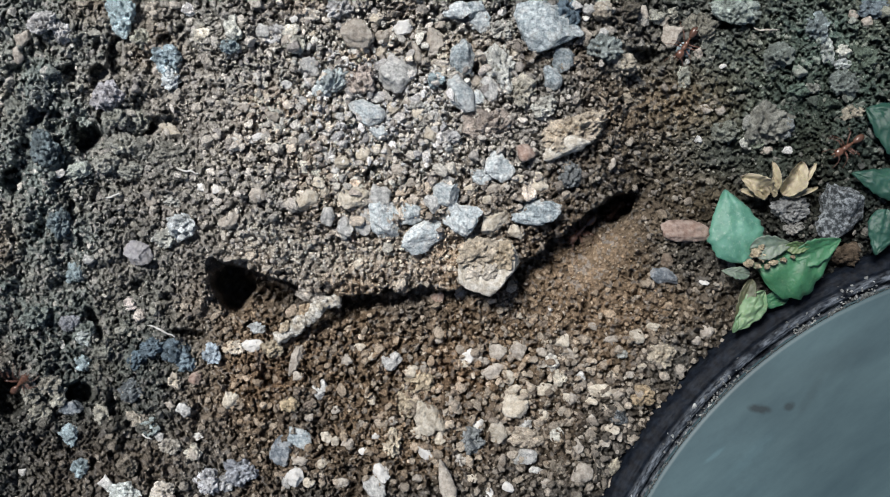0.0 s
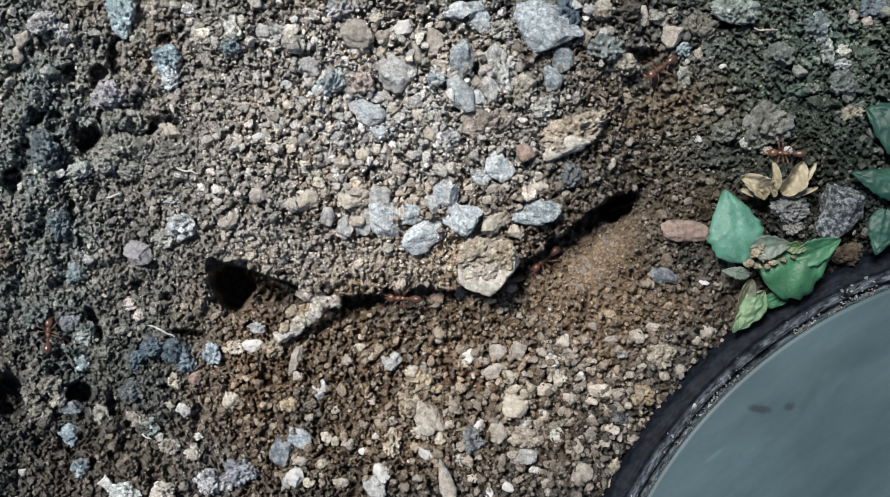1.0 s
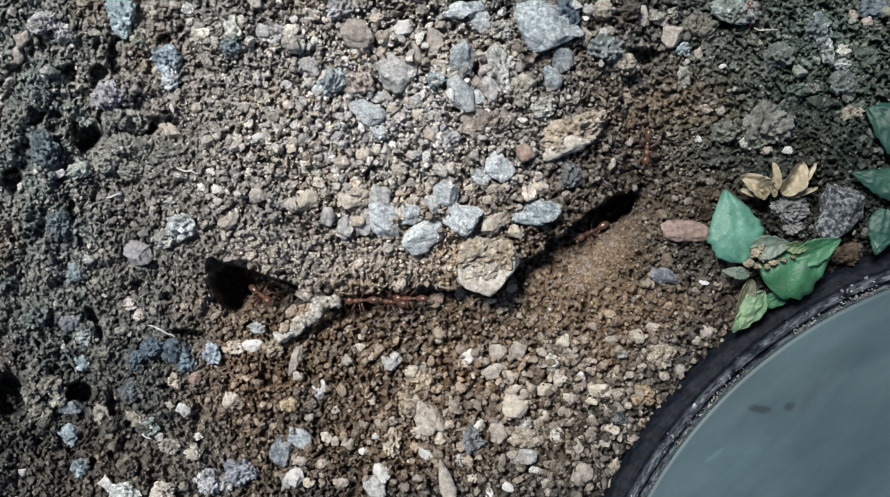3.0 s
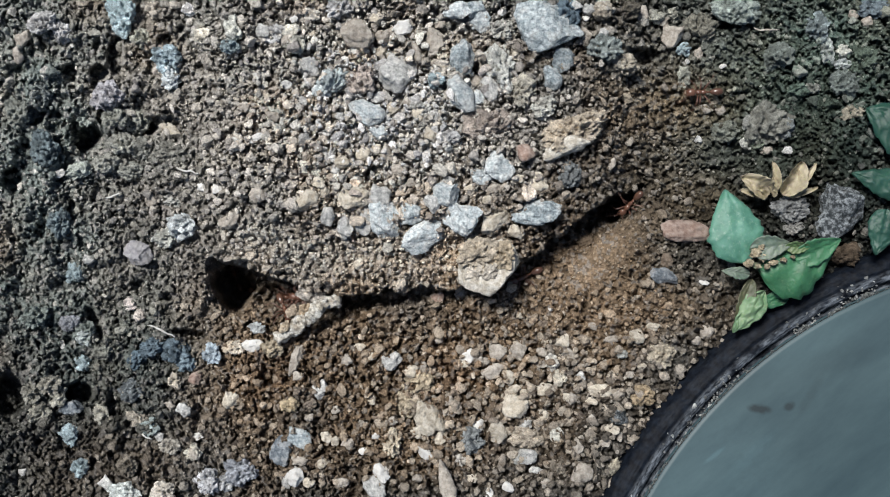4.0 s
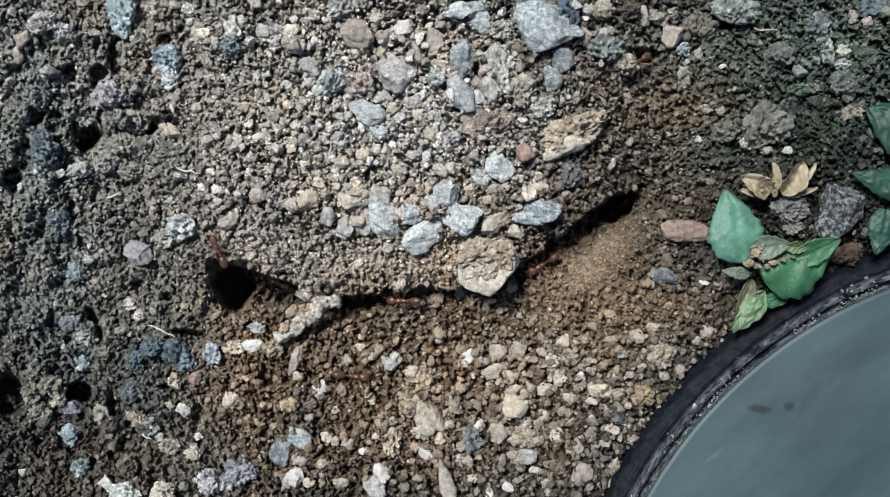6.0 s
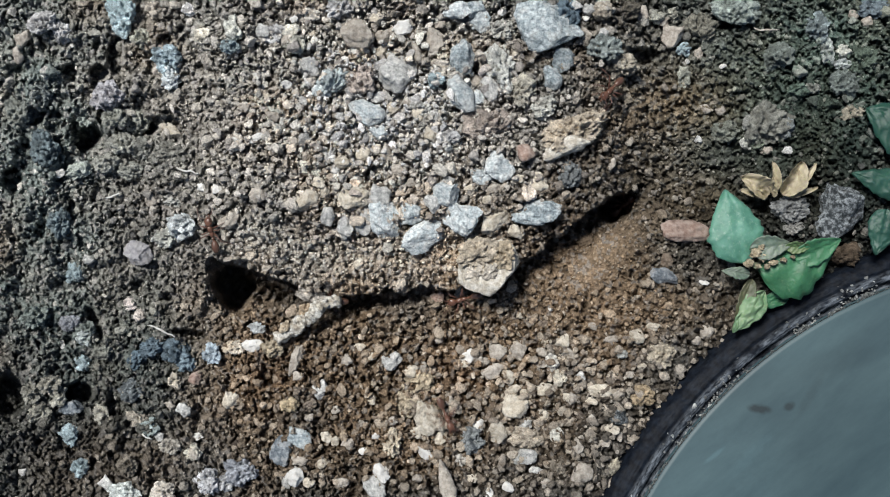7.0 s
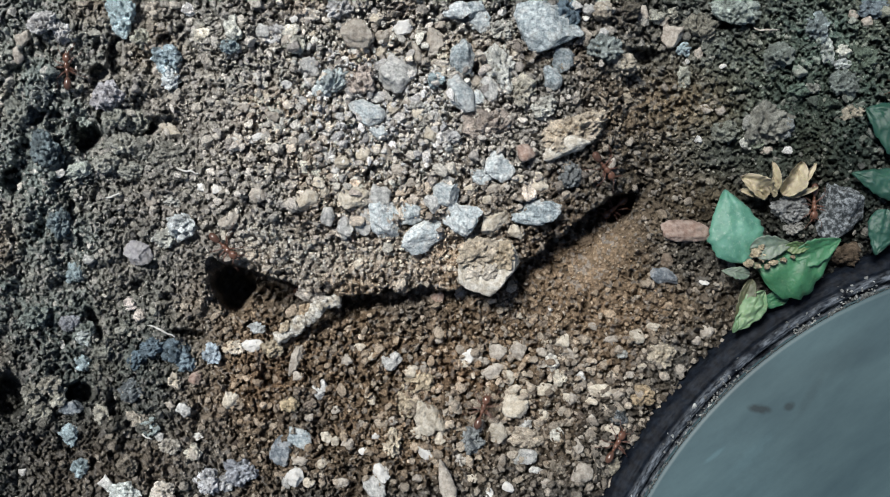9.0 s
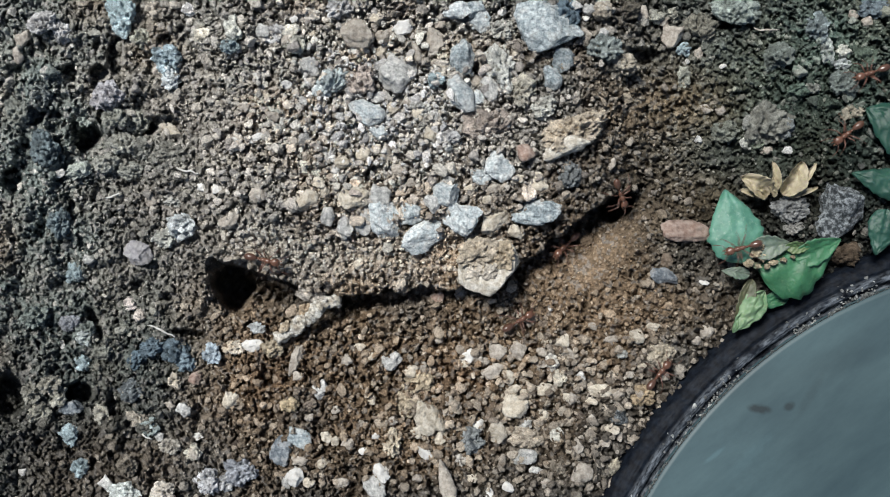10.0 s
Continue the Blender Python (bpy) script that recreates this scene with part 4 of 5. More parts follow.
def ring_profile(points, steps=220, streaks=0.0, fine=1):
    """A turned solid: (radius, height) points swept round, with streaks that run along the round."""
    bm = bmesh.new()
    rows = []
    n = (len(points) - 1) * fine
    for k in range(n + 1):
        r = float(np.interp(k / fine, range(len(points)), [p[0] for p in points]))
        z = float(np.interp(k / fine, range(len(points)), [p[1] for p in points]))
        row = []
        for i in range(steps):
            a = 2 * math.pi * i / steps
            d = streaks * (noise.noise(Vector((a * 45, r * 1700, 0))) + 0.7 * noise.noise(Vector((a * 160, r * 3600, 4)))) if streaks and 0 < k < n else 0
            row.append(bm.verts.new(((r + 0.4 * d) * math.cos(a), (r + 0.4 * d) * math.sin(a), z + d)))
        rows.append(row)
    for a, b in zip(rows, rows[1:]):
        for i in range(steps):
            j = (i + 1) % steps
            bm.faces.new((a[i], a[j], b[j], b[i]))
    return bm


def build_lid():
    grey, black = plastic_materials()
    lid = new("container_lid")
    top = 0.001
    lid.location = at(LID_U, LID_V, top)
    k = UNIT * (EYE - top) / EYE
    R = LID_R * k
    bm = ring_profile([(0.0002, 0.0), (R * 0.5, 0.0), (R - 0.001, 0.0), (R - 0.0001, -0.0001), (R, -0.0012)])
    part("disc", bm, grey, lid, "smooth matt grey plastic disc")
    m = 0.001
    bm = ring_profile([(R - 0.1 * m, -1.4 * m), (R + 0.4 * m, -1.8 * m), (R + 0.9 * m, -1.6 * m), (R + 1.3 * m, 0.1 * m), (R + 2.1 * m, 0.5 * m), (R + 2.9 * m, 0.2 * m),
                       (R + 3.3 * m, -0.6 * m), (R + 4.2 * m, -0.9 * m), (R + 5.2 * m, -1.5 * m), (R + 6.0 * m, -2.8 * m), (R + 6.4 * m, -4.5 * m), (R + 6.5 * m, -7.0 * m)], 1200, 0.00022, 3)
    part("rim", bm, black, lid, "black rubber rim dusted with soil, pale sheen painted on its ridge")
    tagged(lid, "round grey plastic lid with a black rim sunk in soil", "lid")


# ---------------------------------------------------------------- plants
def leaf_material(name, a, b_, vein):
    m, nt, b = shader(name, 0.5)
    a, b_, vein = (tuple(0.78 * x for x in c) for c in (a, b_, vein))
    c = ramp(nt, noise_out(nt, 260, 5, 0.6), (0.38, a), (0.62, b_))
    spots = ramp(nt, noise_out(nt, 1500, 5, 0.7), (0.56, (0, 0, 0)), (0.68, (1, 1, 1)))
    c = mixed(nt, "MIX", mixed(nt, "MULTIPLY", 1.0, spots, (0.65, 0.65, 0.65)), c, vein)
    nt.links.new(c, b.inputs["Base Color"])
    b.inputs["Subsurface Weight"].default_value = 0.1
    b.inputs["Subsurface Radius"].default_value = (0.0004, 0.0006, 0.0002)
    bumped(nt, b, noise_out(nt, 1300, 5, 0.65), 0.5, 0.0003)
    return m


def leaf_bm(long, wide, cup=0.25, bend=0.15, fold=0.0, thick=2.5, wave=0.06, seed=0, upper=1.0, lower=1.0, peak=0.72, blunt=0.8, ripple=1.0):
    """A blade with a midrib from base (0,0) along +x; sizes in plan steps."""
    bm = bmesh.new()
    rows, cols = 34, 17
    grid = {}
    for side in (1, -1):
        for i in range(rows + 1):
            t = i / rows
            half = wide / 2 * (math.sin(math.pi * min(1, t ** peak)) ** blunt * (1 - 0.25 * t) + 0.02)
            for j in range(cols):
                s = 2 * j / (cols - 1) - 1
                x = long * t
                y = half * s * (upper if s > 0 else lower) * (1 + 0.5 * noise.noise(Vector((t * 9, seed, s))) * 0.25 + wave * noise.noise(Vector((t * 6, s * 0.5, seed))) + 0.07 * abs(s) ** 3 * noise.noise(Vector((t * 17, s * 0.3, seed + 5))))
                z = wide * (cup * s * s * (0.4 + 0.6 * math.sin(math.pi * t)) + fold * abs(s)) - long * bend * (t - 0.5) ** 2 * 2
                z += wide * (wave * noise.noise(Vector((t * 5, s * 2.5, seed + 3))) + 0.035 * ripple * noise.noise(Vector((t * 13, s * 6, seed + 7)))) - 3.0 * math.exp(-(s * 9) ** 2) * (1 - t)
                z -= 1.2 * ripple * abs(math.sin(t * 16 + abs(s) * 5)) ** 6
                edge = 0.15 if i in (0, rows) or j in (0, cols - 1) else 1.0
                grid[side, i, j] = bm.verts.new((x * UNIT, y * UNIT, (z + side * thick / 2 * edge) * UNIT))
    for side in (1, -1):
        for i in range(rows):
            for j in range(cols - 1):
                q = [grid[side, i, j], grid[side, i + 1, j], grid[side, i + 1, j + 1], grid[side, i, j + 1]]
                bm.faces.new(q if side < 0 else q[::-1])
    border = [(i, 0) for i in range(rows)] + [(rows, j) for j in range(cols - 1)] + [(i, cols - 1) for i in range(rows, 0, -1)] + [(0, j) for j in range(cols - 1, 0, -1)]
    for a, b in zip(border, border[1:] + border[:1]):
        bm.faces.new((grid[(1, *a)], grid[(1, *b)], grid[(-1, *b)], grid[(-1, *a)]))
    bmesh.ops.recalc_face_normals(bm, faces=bm.faces)
    return bm


def tube(bm, points, radii, sides=7):
    """A round limb through points, closed at both ends."""
    rows = []
    pts = [Vector(p) for p in points]
    for i, (p, r) in enumerate(zip(pts, radii)):
        way = (pts[min(i + 1, len(pts) - 1)] - pts[max(i - 1, 0)]).normalized()
        a = way.orthogonal().normalized()
        b = way.cross(a)
        rows.append([bm.verts.new(p + r * (math.cos(t) * a + math.sin(t) * b)) for t in (2 * math.pi * k / sides for k in range(sides))])
    for a, b in zip(rows, rows[1:]):
        for i in range(sides):
            j = (i + 1) % sides
            bm.faces.new((a[i], a[j], b[j], b[i]))
    bm.faces.new(rows[0][::-1])
    bm.faces.new(rows[-1])
    return bm


def blade(plant, origin, u, v, h, long, wide, turn, rx=0.0, ry=0.0, material=None, label="", **how):
    ob = part("leaf", leaf_bm(long, wide, **how), material, plant, label)
    ob.matrix_basis = Matrix.Translation(at(u, v, h) - origin) @ pose(0, 0, 0, rx, ry, turn)
    return ob


def build_plants():
    teal = leaf_material("blue_green_leaf", (0.060, 0.195, 0.135), (0.120, 0.300, 0.220), (0.24, 0.37, 0.30))
    green = leaf_material("green_leaf", (0.022, 0.105, 0.046), (0.052, 0.190, 0.090), (0.14, 0.23, 0.12))
    yellow = leaf_material("yellowing_leaf", (0.07, 0.13, 0.05), (0.14, 0.20, 0.085), (0.26, 0.25, 0.15))
    dusty = leaf_material("dusty_leaf", (0.10, 0.15, 0.115), (0.18, 0.22, 0.17), (0.25, 0.23, 0.18))
    pale = leaf_material("pale_green_leaf", (0.10, 0.20, 0.10), (0.22, 0.33, 0.19), (0.34, 0.36, 0.24))
    straw = leaf_material("dry_petal", (0.31, 0.26, 0.16), (0.50, 0.44, 0.31), (0.22, 0.17, 0.11))
    deep = leaf_material("deep_green_leaf", (0.009, 0.050, 0.034), (0.021, 0.084, 0.058), (0.045, 0.095, 0.07))
    withered = leaf_material("withered_leaf", (0.065, 0.075, 0.04), (0.13, 0.13, 0.075), (0.24, 0.20, 0.14))
    stem = leaf_material("pale_stem", (0.16, 0.24, 0.12), (0.30, 0.33, 0.2), (0.35, 0.28, 0.18))

    def plant_at(name, u, v, label):
        p = new(name)
        p.location = at(u, v, float(height(u, v)))
        tagged(p, label, "plant")
        return p, p.location.copy()

    weed, o = plant_at("weed_seedling", 1345, 455, "small green weed with broad dusty leaves beside the lid")
    blade(weed, o, 1312, 463, 0.006, 130, 102, 102, 0, 4, teal, "blue-green ovate leaf", cup=-0.10, bend=0.2, seed=1, wave=0.03, ripple=0.45)
    blade(weed, o, 1338, 474, 0.0055, 140, 122, 19, 0, -3, green, "green leaf, folded and dusty", cup=-0.12, bend=0.12, seed=2, wave=0.07, upper=0.25, lower=1.3, ripple=0.6)
    blade(weed, o, 1402, 458, 0.0062, 86, 50, 24, 12, 0, green, "green leaf lobe with a pointed tip", cup=0.12, seed=6, wave=0.04, ripple=0.6)
    blade(weed, o, 1384, 436, 0.0066, 44, 24, 2, 20, 0, yellow, cup=0.2, seed=16)
    blade(weed, o, 1326, 492, 0.003, 92, 30, 250, 0, 6, withered, "withered brown-green narrow leaf", cup=0.3, bend=0.1, seed=3)
    blade(weed, o, 1350, 512, 0.0034, 92, 46, 232, 0, -4, pale, "pale green crumpled leaf", cup=-0.2, seed=4, wave=0.3, peak=0.9)
    blade(weed, o, 1392, 520, 0.002, 76, 30, 196, 0, 0, green, cup=0.1, seed=14, wave=0.2)
    blade(weed, o, 1322, 484, 0.005, 50, 24, 172, 0, 0, dusty, cup=0.1, seed=5)
    blade(weed, o, 1322, 440, 0.0066, 72, 44, 8, 0, 0, dusty, "small leaf covered in grey dust", cup=0.15, seed=8)
    bm = bmesh.new()
    base = at(1345, 455, 0.0) - o
    tube(bm, [base + Vector((0, 0, -0.002)), base + Vector((0.0004, -0.0003, 0.003)), at(1330, 468, 0.0055) - o], [0.0010, 0.0008, 0.0006])
    part("stem", bm, stem, weed, "short pale green stem")

    side, o = plant_at("edge_weed", 1600, 330, "blue-green weed leaves growing beside a dark stone")
    blade(side, o, 1640, 250, 0.005, 120, 110, 150, 0, 0, deep, cup=-0.1, bend=0.2, seed=11)
    blade(side, o, 1614, 338, 0.004, 112, 58, 163, 0, 0, deep, cup=-0.1, seed=12)
    blade(side, o, 1566, 368, 0.005, 82, 58, 256, 0, 0, deep, cup=-0.1, seed=13)
    bm = bmesh.new()
    tube(bm, [Vector((0, 0, -0.002)), Vector((0, 0.001, 0.003)), at(1605, 300, 0.005) - o], [0.001, 0.0008, 0.0006])
    part("stem", bm, stem, side)

    husk = new("dry_flower_husk")
    husk.location = at(1359, 325, float(height(1368, 325, False)) + 0.0018)
    o = husk.location.copy()
    for k, (du, dv, l, w, turn, cup) in enumerate(((-10, 20, 54, 36, 148, 0.7), (-14, 24, 44, 14, 165, 0.5), (0, 14, 46, 15, 96, 0.8), (14, 20, 58, 34, 62, 0.7), (26, 20, 62, 12, 52, 0.6), (24, 24, 46, 9, 20, 0.4), (2, 24, 34, 12, 120, 0.5))):
        ob = part("petal", leaf_bm(l * 1.12, w * 1.15, cup=cup, bend=0.35, thick=1.4, wave=0.16, seed=20 + k, peak=1.0, blunt=0.42), straw, husk)
        ob.matrix_basis = pose(du * UNIT, -dv * UNIT, 0.0018, 0, -12, turn)
    for k, (u0, v0, u1, v1) in enumerate(((1390, 345, 1424, 322), (1396, 330, 1412, 288), (1345, 340, 1312, 326), (1370, 335, 1362, 292))):
        bm = bmesh.new()
        pts = []
        for i in range(10):
            t = i / 9
            a, b = u0 + (u1 - u0) * t + 9 * noise.noise(Vector((t * 3, k * 5, 1))), v0 + (v1 - v0) * t + 9 * noise.noise(Vector((t * 3, k * 5, 8)))
            pts.append(at(a, b, float(height(a, b, False)) + 0.0022 + 0.0012 * math.sin(3 * t)) - o)
        part("fibre", tube(bm, pts, [0.00028 * (1.2 - 0.7 * i / 9) for i in range(10)], 6), straw, husk)
    tagged(husk, "dry straw-yellow papery flower husk on the soil", "husk")

    seed = part("seed_shell", leaf_bm(84, 30, cup=-0.3, bend=0.05, thick=5, wave=0.02, seed=40), STONE["tan"], None)
    seed.matrix_basis = Matrix.Translation(at(797, 892, float(height(790, 860, False)) + 0.0028)) @ pose(0, 0, 0, 0, 0, 105)
    tagged(seed, "long pointed tan seed shell lying on soil", "seed")


def build_stick():
    """The weathered bit of root that bridges the trench's west end."""
    bm = bmesh.new()
    ends = [at(596, 530, 0.002), at(570, 536, 0.0034), at(545, 556, 0.0036), at(520, 576, 0.0028), at(486, 600, 0.0014)]
    pts, radii = [], []
    for i in range(49):
        t = i / 48 * 4
        k = min(int(t), 3)
        pts.append(ends[k].lerp(ends[k + 1], t - k))
        radii.append(0.00145 * (0.8 + 0.3 * noise.noise(Vector((i * 0.35, 3, 0)))) * (0.5 if i in (0, 48) else 1))
    tube(bm, pts, radii, 26)
    for x in bm.verts:
        c = x.co.copy()
        x.co += Vector((noise.noise(c * 420), noise.noise(c * 420 + Vector((9, 0, 0))), 0.7 * noise.noise(c * 420 + Vector((0, 9, 0))))) * 0.0007
        x.co += Vector((noise.noise(c * 1500), noise.noise(c * 1500 + Vector((5, 0, 0))), noise.noise(c * 1500 + Vector((0, 5, 0))))) * 0.0006
    ob = part("root_fragment", bm, STONE["bark"], None)
    tagged(ob, "weathered pale root fragment bridging a soil trench", "root")
    for u, v, long, wide, turn in ((1330, 446, 22, 16, 10), (1345, 455, 14, 12, 40), (1318, 464, 20, 14, 0), (1362, 462, 17, 9, 10), (1380, 458, 13, 8, 5), (1342, 436, 15, 11, 0), (1352, 470, 11, 9, 0), (1396, 452, 9, 7, 0), (1335, 468, 10, 8, 0)):
        stone(u, v, long, wide, turn, "clod", raised=0.0064, tone=(0.23, 0.20, 0.145))
    stone(548, 518, 56, 30, -12, "clod", raised=0.0015)
    stone(520, 548, 34, 26, 30, "clod", raised=0.0005)
    stone(537, 545, 26, 20, 40, "clod", raised=0.0036, tone=(0.36, 0.29, 0.21))
    stone(503, 577, 24, 18, 40, "clod", raised=0.0030, tone=(0.34, 0.29, 0.22))


def build_rootlets():
    for u, v, long, turn in ((1350, 53, 44, 0), (330, 302, 40, -15), (285, 582, 52, -25), (250, 762, 44, -40), (200, 345, 30, 20)):
        bm = bmesh.new()
        c, s_ = math.cos(radians(turn)), math.sin(radians(turn))
        pts, radii = [], []
        for i in range(9):
            t = i / 8 - 0.5
            w = 6 * noise.noise(Vector((t * 3, u, v)))
            a, b = u + long * t * c - w * s_, v - long * t * s_ - w * c
            pts.append(at(a, b, float(height(a, b, False)) + 0.0007 + 0.0004 * (1 - 4 * t * t)))
            radii.append(0.00016 * (1.2 - abs(t)))
        tagged(part("rootlet", tube(bm, pts, radii, 6), STONE["tan" if u > 1000 else "white"], None), "thin tan rootlet lying on dry soil" if u > 1000 else "thin white rootlet lying on dry soil", "root", "rootlets")


# ---------------------------------------------------------------- ants
def ant_materials():
    out = []
    for name, a, b_, rough in (("ant_body", (0.085, 0.038, 0.024), (0.155, 0.078, 0.052), 0.22), ("ant_gaster", (0.055, 0.027, 0.018), (0.105, 0.055, 0.038), 0.22),
                               ("ant_leg", (0.07, 0.032, 0.022), (0.13, 0.06, 0.042), 0.4), ("ant_eye", (0.012, 0.010, 0.009), (0.02, 0.016, 0.014), 0.15)):
        m, nt, b = shader(name, rough)
        nt.links.new(ramp(nt, noise_out(nt, 900, 3, 0.5), (0.3, a), (0.7, b_)), b.inputs["Base Color"])
        b.inputs["Specular IOR Level"].default_value = 0.6
        out.append(m)
    return out


def egg(bm, centre, radii, pitch=0.0, point=0.0):
    vs = bmesh.ops.create_uvsphere(bm, u_segments=16, v_segments=10, radius=1.0)["verts"]
    turn = Euler((0, pitch, 0)).to_matrix()
    for x in vs:
        p = Vector((x.co.z, x.co.x, x.co.y))
        squeeze = 1 - point * p.x
        p = Vector((p.x * radii[0], p.y * radii[1] * squeeze, p.z * radii[2] * squeeze))
        x.co = turn @ p + Vector(centre)
    return bm


LEG_ROOTS = ((1.05, 0.25), (0.65, 0.28), (0.25, 0.26))


def build_ant():
    body, gaster, limb, eye = ant_materials()
    mm = 0.00118
    ant = new("ant")
    def piece(name, bm, material, label="", under=None):
        bmesh.ops.scale(bm, vec=(mm, mm, mm), verts=bm.verts)
        return part(name, bm, material, under or ant, label)
    bm = egg(bmesh.new(), (2.05, 0, 1.15), (0.72, 0.62, 0.46), 0.25, -0.12)
    for s in (1, -1):
        tube(bm, [(2.6, 0.22 * s, 1.0), (2.95, 0.26 * s, 0.85), (3.1, 0.05 * s, 0.8)], [0.12, 0.09, 0.03], 6)
    head = piece("head", bm, body)
    for s in (1, -1):
        piece("eye", egg(bmesh.new(), (2.2, 0.52 * s, 1.33), (0.14, 0.08, 0.12)), eye, "tiny black eye", head)
    bm = egg(bmesh.new(), (0.95, 0, 1.15), (0.58, 0.40, 0.42), -0.15)
    egg(bm, (0.25, 0, 1.05), (0.55, 0.32, 0.34), 0.1)
    piece("thorax", bm, body)
    bm = egg(bmesh.new(), (-0.45, 0, 1.02), (0.24, 0.19, 0.30))
    tube(bm, [(-0.1, 0, 0.98), (-0.45, 0, 0.95), (-0.85, 0, 0.98)], [0.14, 0.12, 0.14], 8)
    piece("petiole", bm, body)
    bm = egg(bmesh.new(), (-1.65, 0, 1.10), (0.98, 0.56, 0.54), 0.08, 0.12)
    piece("gaster", bm, gaster, "dark glossy brown gaster")
    for s in (1, -1):
        bm = tube(bmesh.new(), [(2.5, 0.2 * s, 1.35), (2.85, 0.75 * s, 1.65), (3.2, 1.1 * s, 1.5), (3.9, 1.35 * s, 1.1), (4.2, 1.4 * s, 0.9)], [0.055, 0.055, 0.045, 0.045, 0.03], 6)
        piece("antenna", bm, limb, "", head)
        for k, (x, y) in enumerate(LEG_ROOTS):
            lean = (0.75, -0.15, -0.95)[k]
            reach = (1.0, 1.0, 1.25)[k]
            bm = tube(bmesh.new(), [(0, 0, 0), (lean * 0.35, 0.55 * s * reach, 0.25), (lean * 0.8, 1.15 * s * reach, 0.55), (lean * 1.2, 1.65 * s * reach, -0.05),
                                    (lean * 1.6, 2.0 * s * reach, -0.70), (lean * 1.95, 2.25 * s * reach, -0.86)], [0.10, 0.10, 0.07, 0.055, 0.035, 0.03], 6)
            leg = piece("leg", bm, limb)
            leg.location = (x * mm, y * s * mm, 0.92 * mm)
    tagged(ant, "reddish brown glossy ant walking over dry soil", "ant", "ants of the colony")
    return ant


def crawl(ant, stops):
    """Key an ant: stops are (seconds, u, v, depth in mm under the soil). It heads where it goes."""
    ts = [s[0] for s in stops]
    fine_t = sorted({*ts, *(round(x * 0.2, 2) for x in range(51))})
    def place(t):
        t = min(max(t, ts[0]), ts[-1])
        return [float(np.interp(t, ts, [s[k] for s in stops])) for k in (1, 2, 3)]
    rows, way, steps, total, last = [], None, [], 0.0, None
    for t in fine_t:
        u, v, deep = place(t)
        a, b = place(t - 0.22), place(t + 0.22)
        du, dv = b[0] - a[0], a[1] - b[1]
        if math.hypot(du, dv) > 7 or way is None:
            goal = math.degrees(math.atan2(dv, du))
            if way is None:
                goal = goal if math.hypot(du, dv) > 1e-3 else 180.0
                way = goal
            else:
                turn = (goal - way + 180) % 360 - 180
                way += max(-55, min(55, turn))
        c, s = math.cos(radians(way)), -math.sin(radians(way))
        spots = [float(height(u + x * c - y * s, v + x * s + y * c, False)) for x, y in ((0, 0), (20, 0), (-20, 0), (0, 18), (0, -18))]
        front, back = spots[1], spots[2]
        pitch = math.degrees(math.atan2(front - back, 0.004))
        pitch = max(-35, min(35, pitch))
        roll = max(-25, min(25, math.degrees(math.atan2(spots[4] - spots[3], 0.0036))))
        gu, gv = np.meshgrid(np.arange(-24, 25, 4), np.arange(-24, 25, 4))
        level = max(np.mean(spots), float(np.percentile(height(u + gu, v + gv), 75))) + 0.0005
        rows.append((t, Matrix.Translation(at(u, v, level - deep * 0.001)) @ pose(0, 0, 0, roll, -pitch, way)))
        total += math.hypot(u - last[0], v - last[1]) if last else 0
        last = (u, v)
        steps.append((t, total))
    walk(ant, rows)
    legs = [c for c in ant.children if c.name.startswith("leg")]
    for k, leg in enumerate(legs):
        side = 1 if leg.location.y > 0 else -1
        flip = 1 if k % 2 else -1
        spot = leg.location.copy()
        beat = []
        for n, (t, run) in enumerate(steps):
            moved = run > (steps[n - 1][1] + 1 if n else 0)
            sway = 16 * flip * side * math.sin(run / 9.0 + 0.9 * (k // 2)) if moved or n == 0 else 5 * flip * math.sin(t * 3 + k)
            lift = 7 * side * max(0, flip * math.cos(run / 9.0 + 0.9 * (k // 2)))
            beat.append((t, pose(*spot, lift, 0, sway)))
        walk(leg, beat)


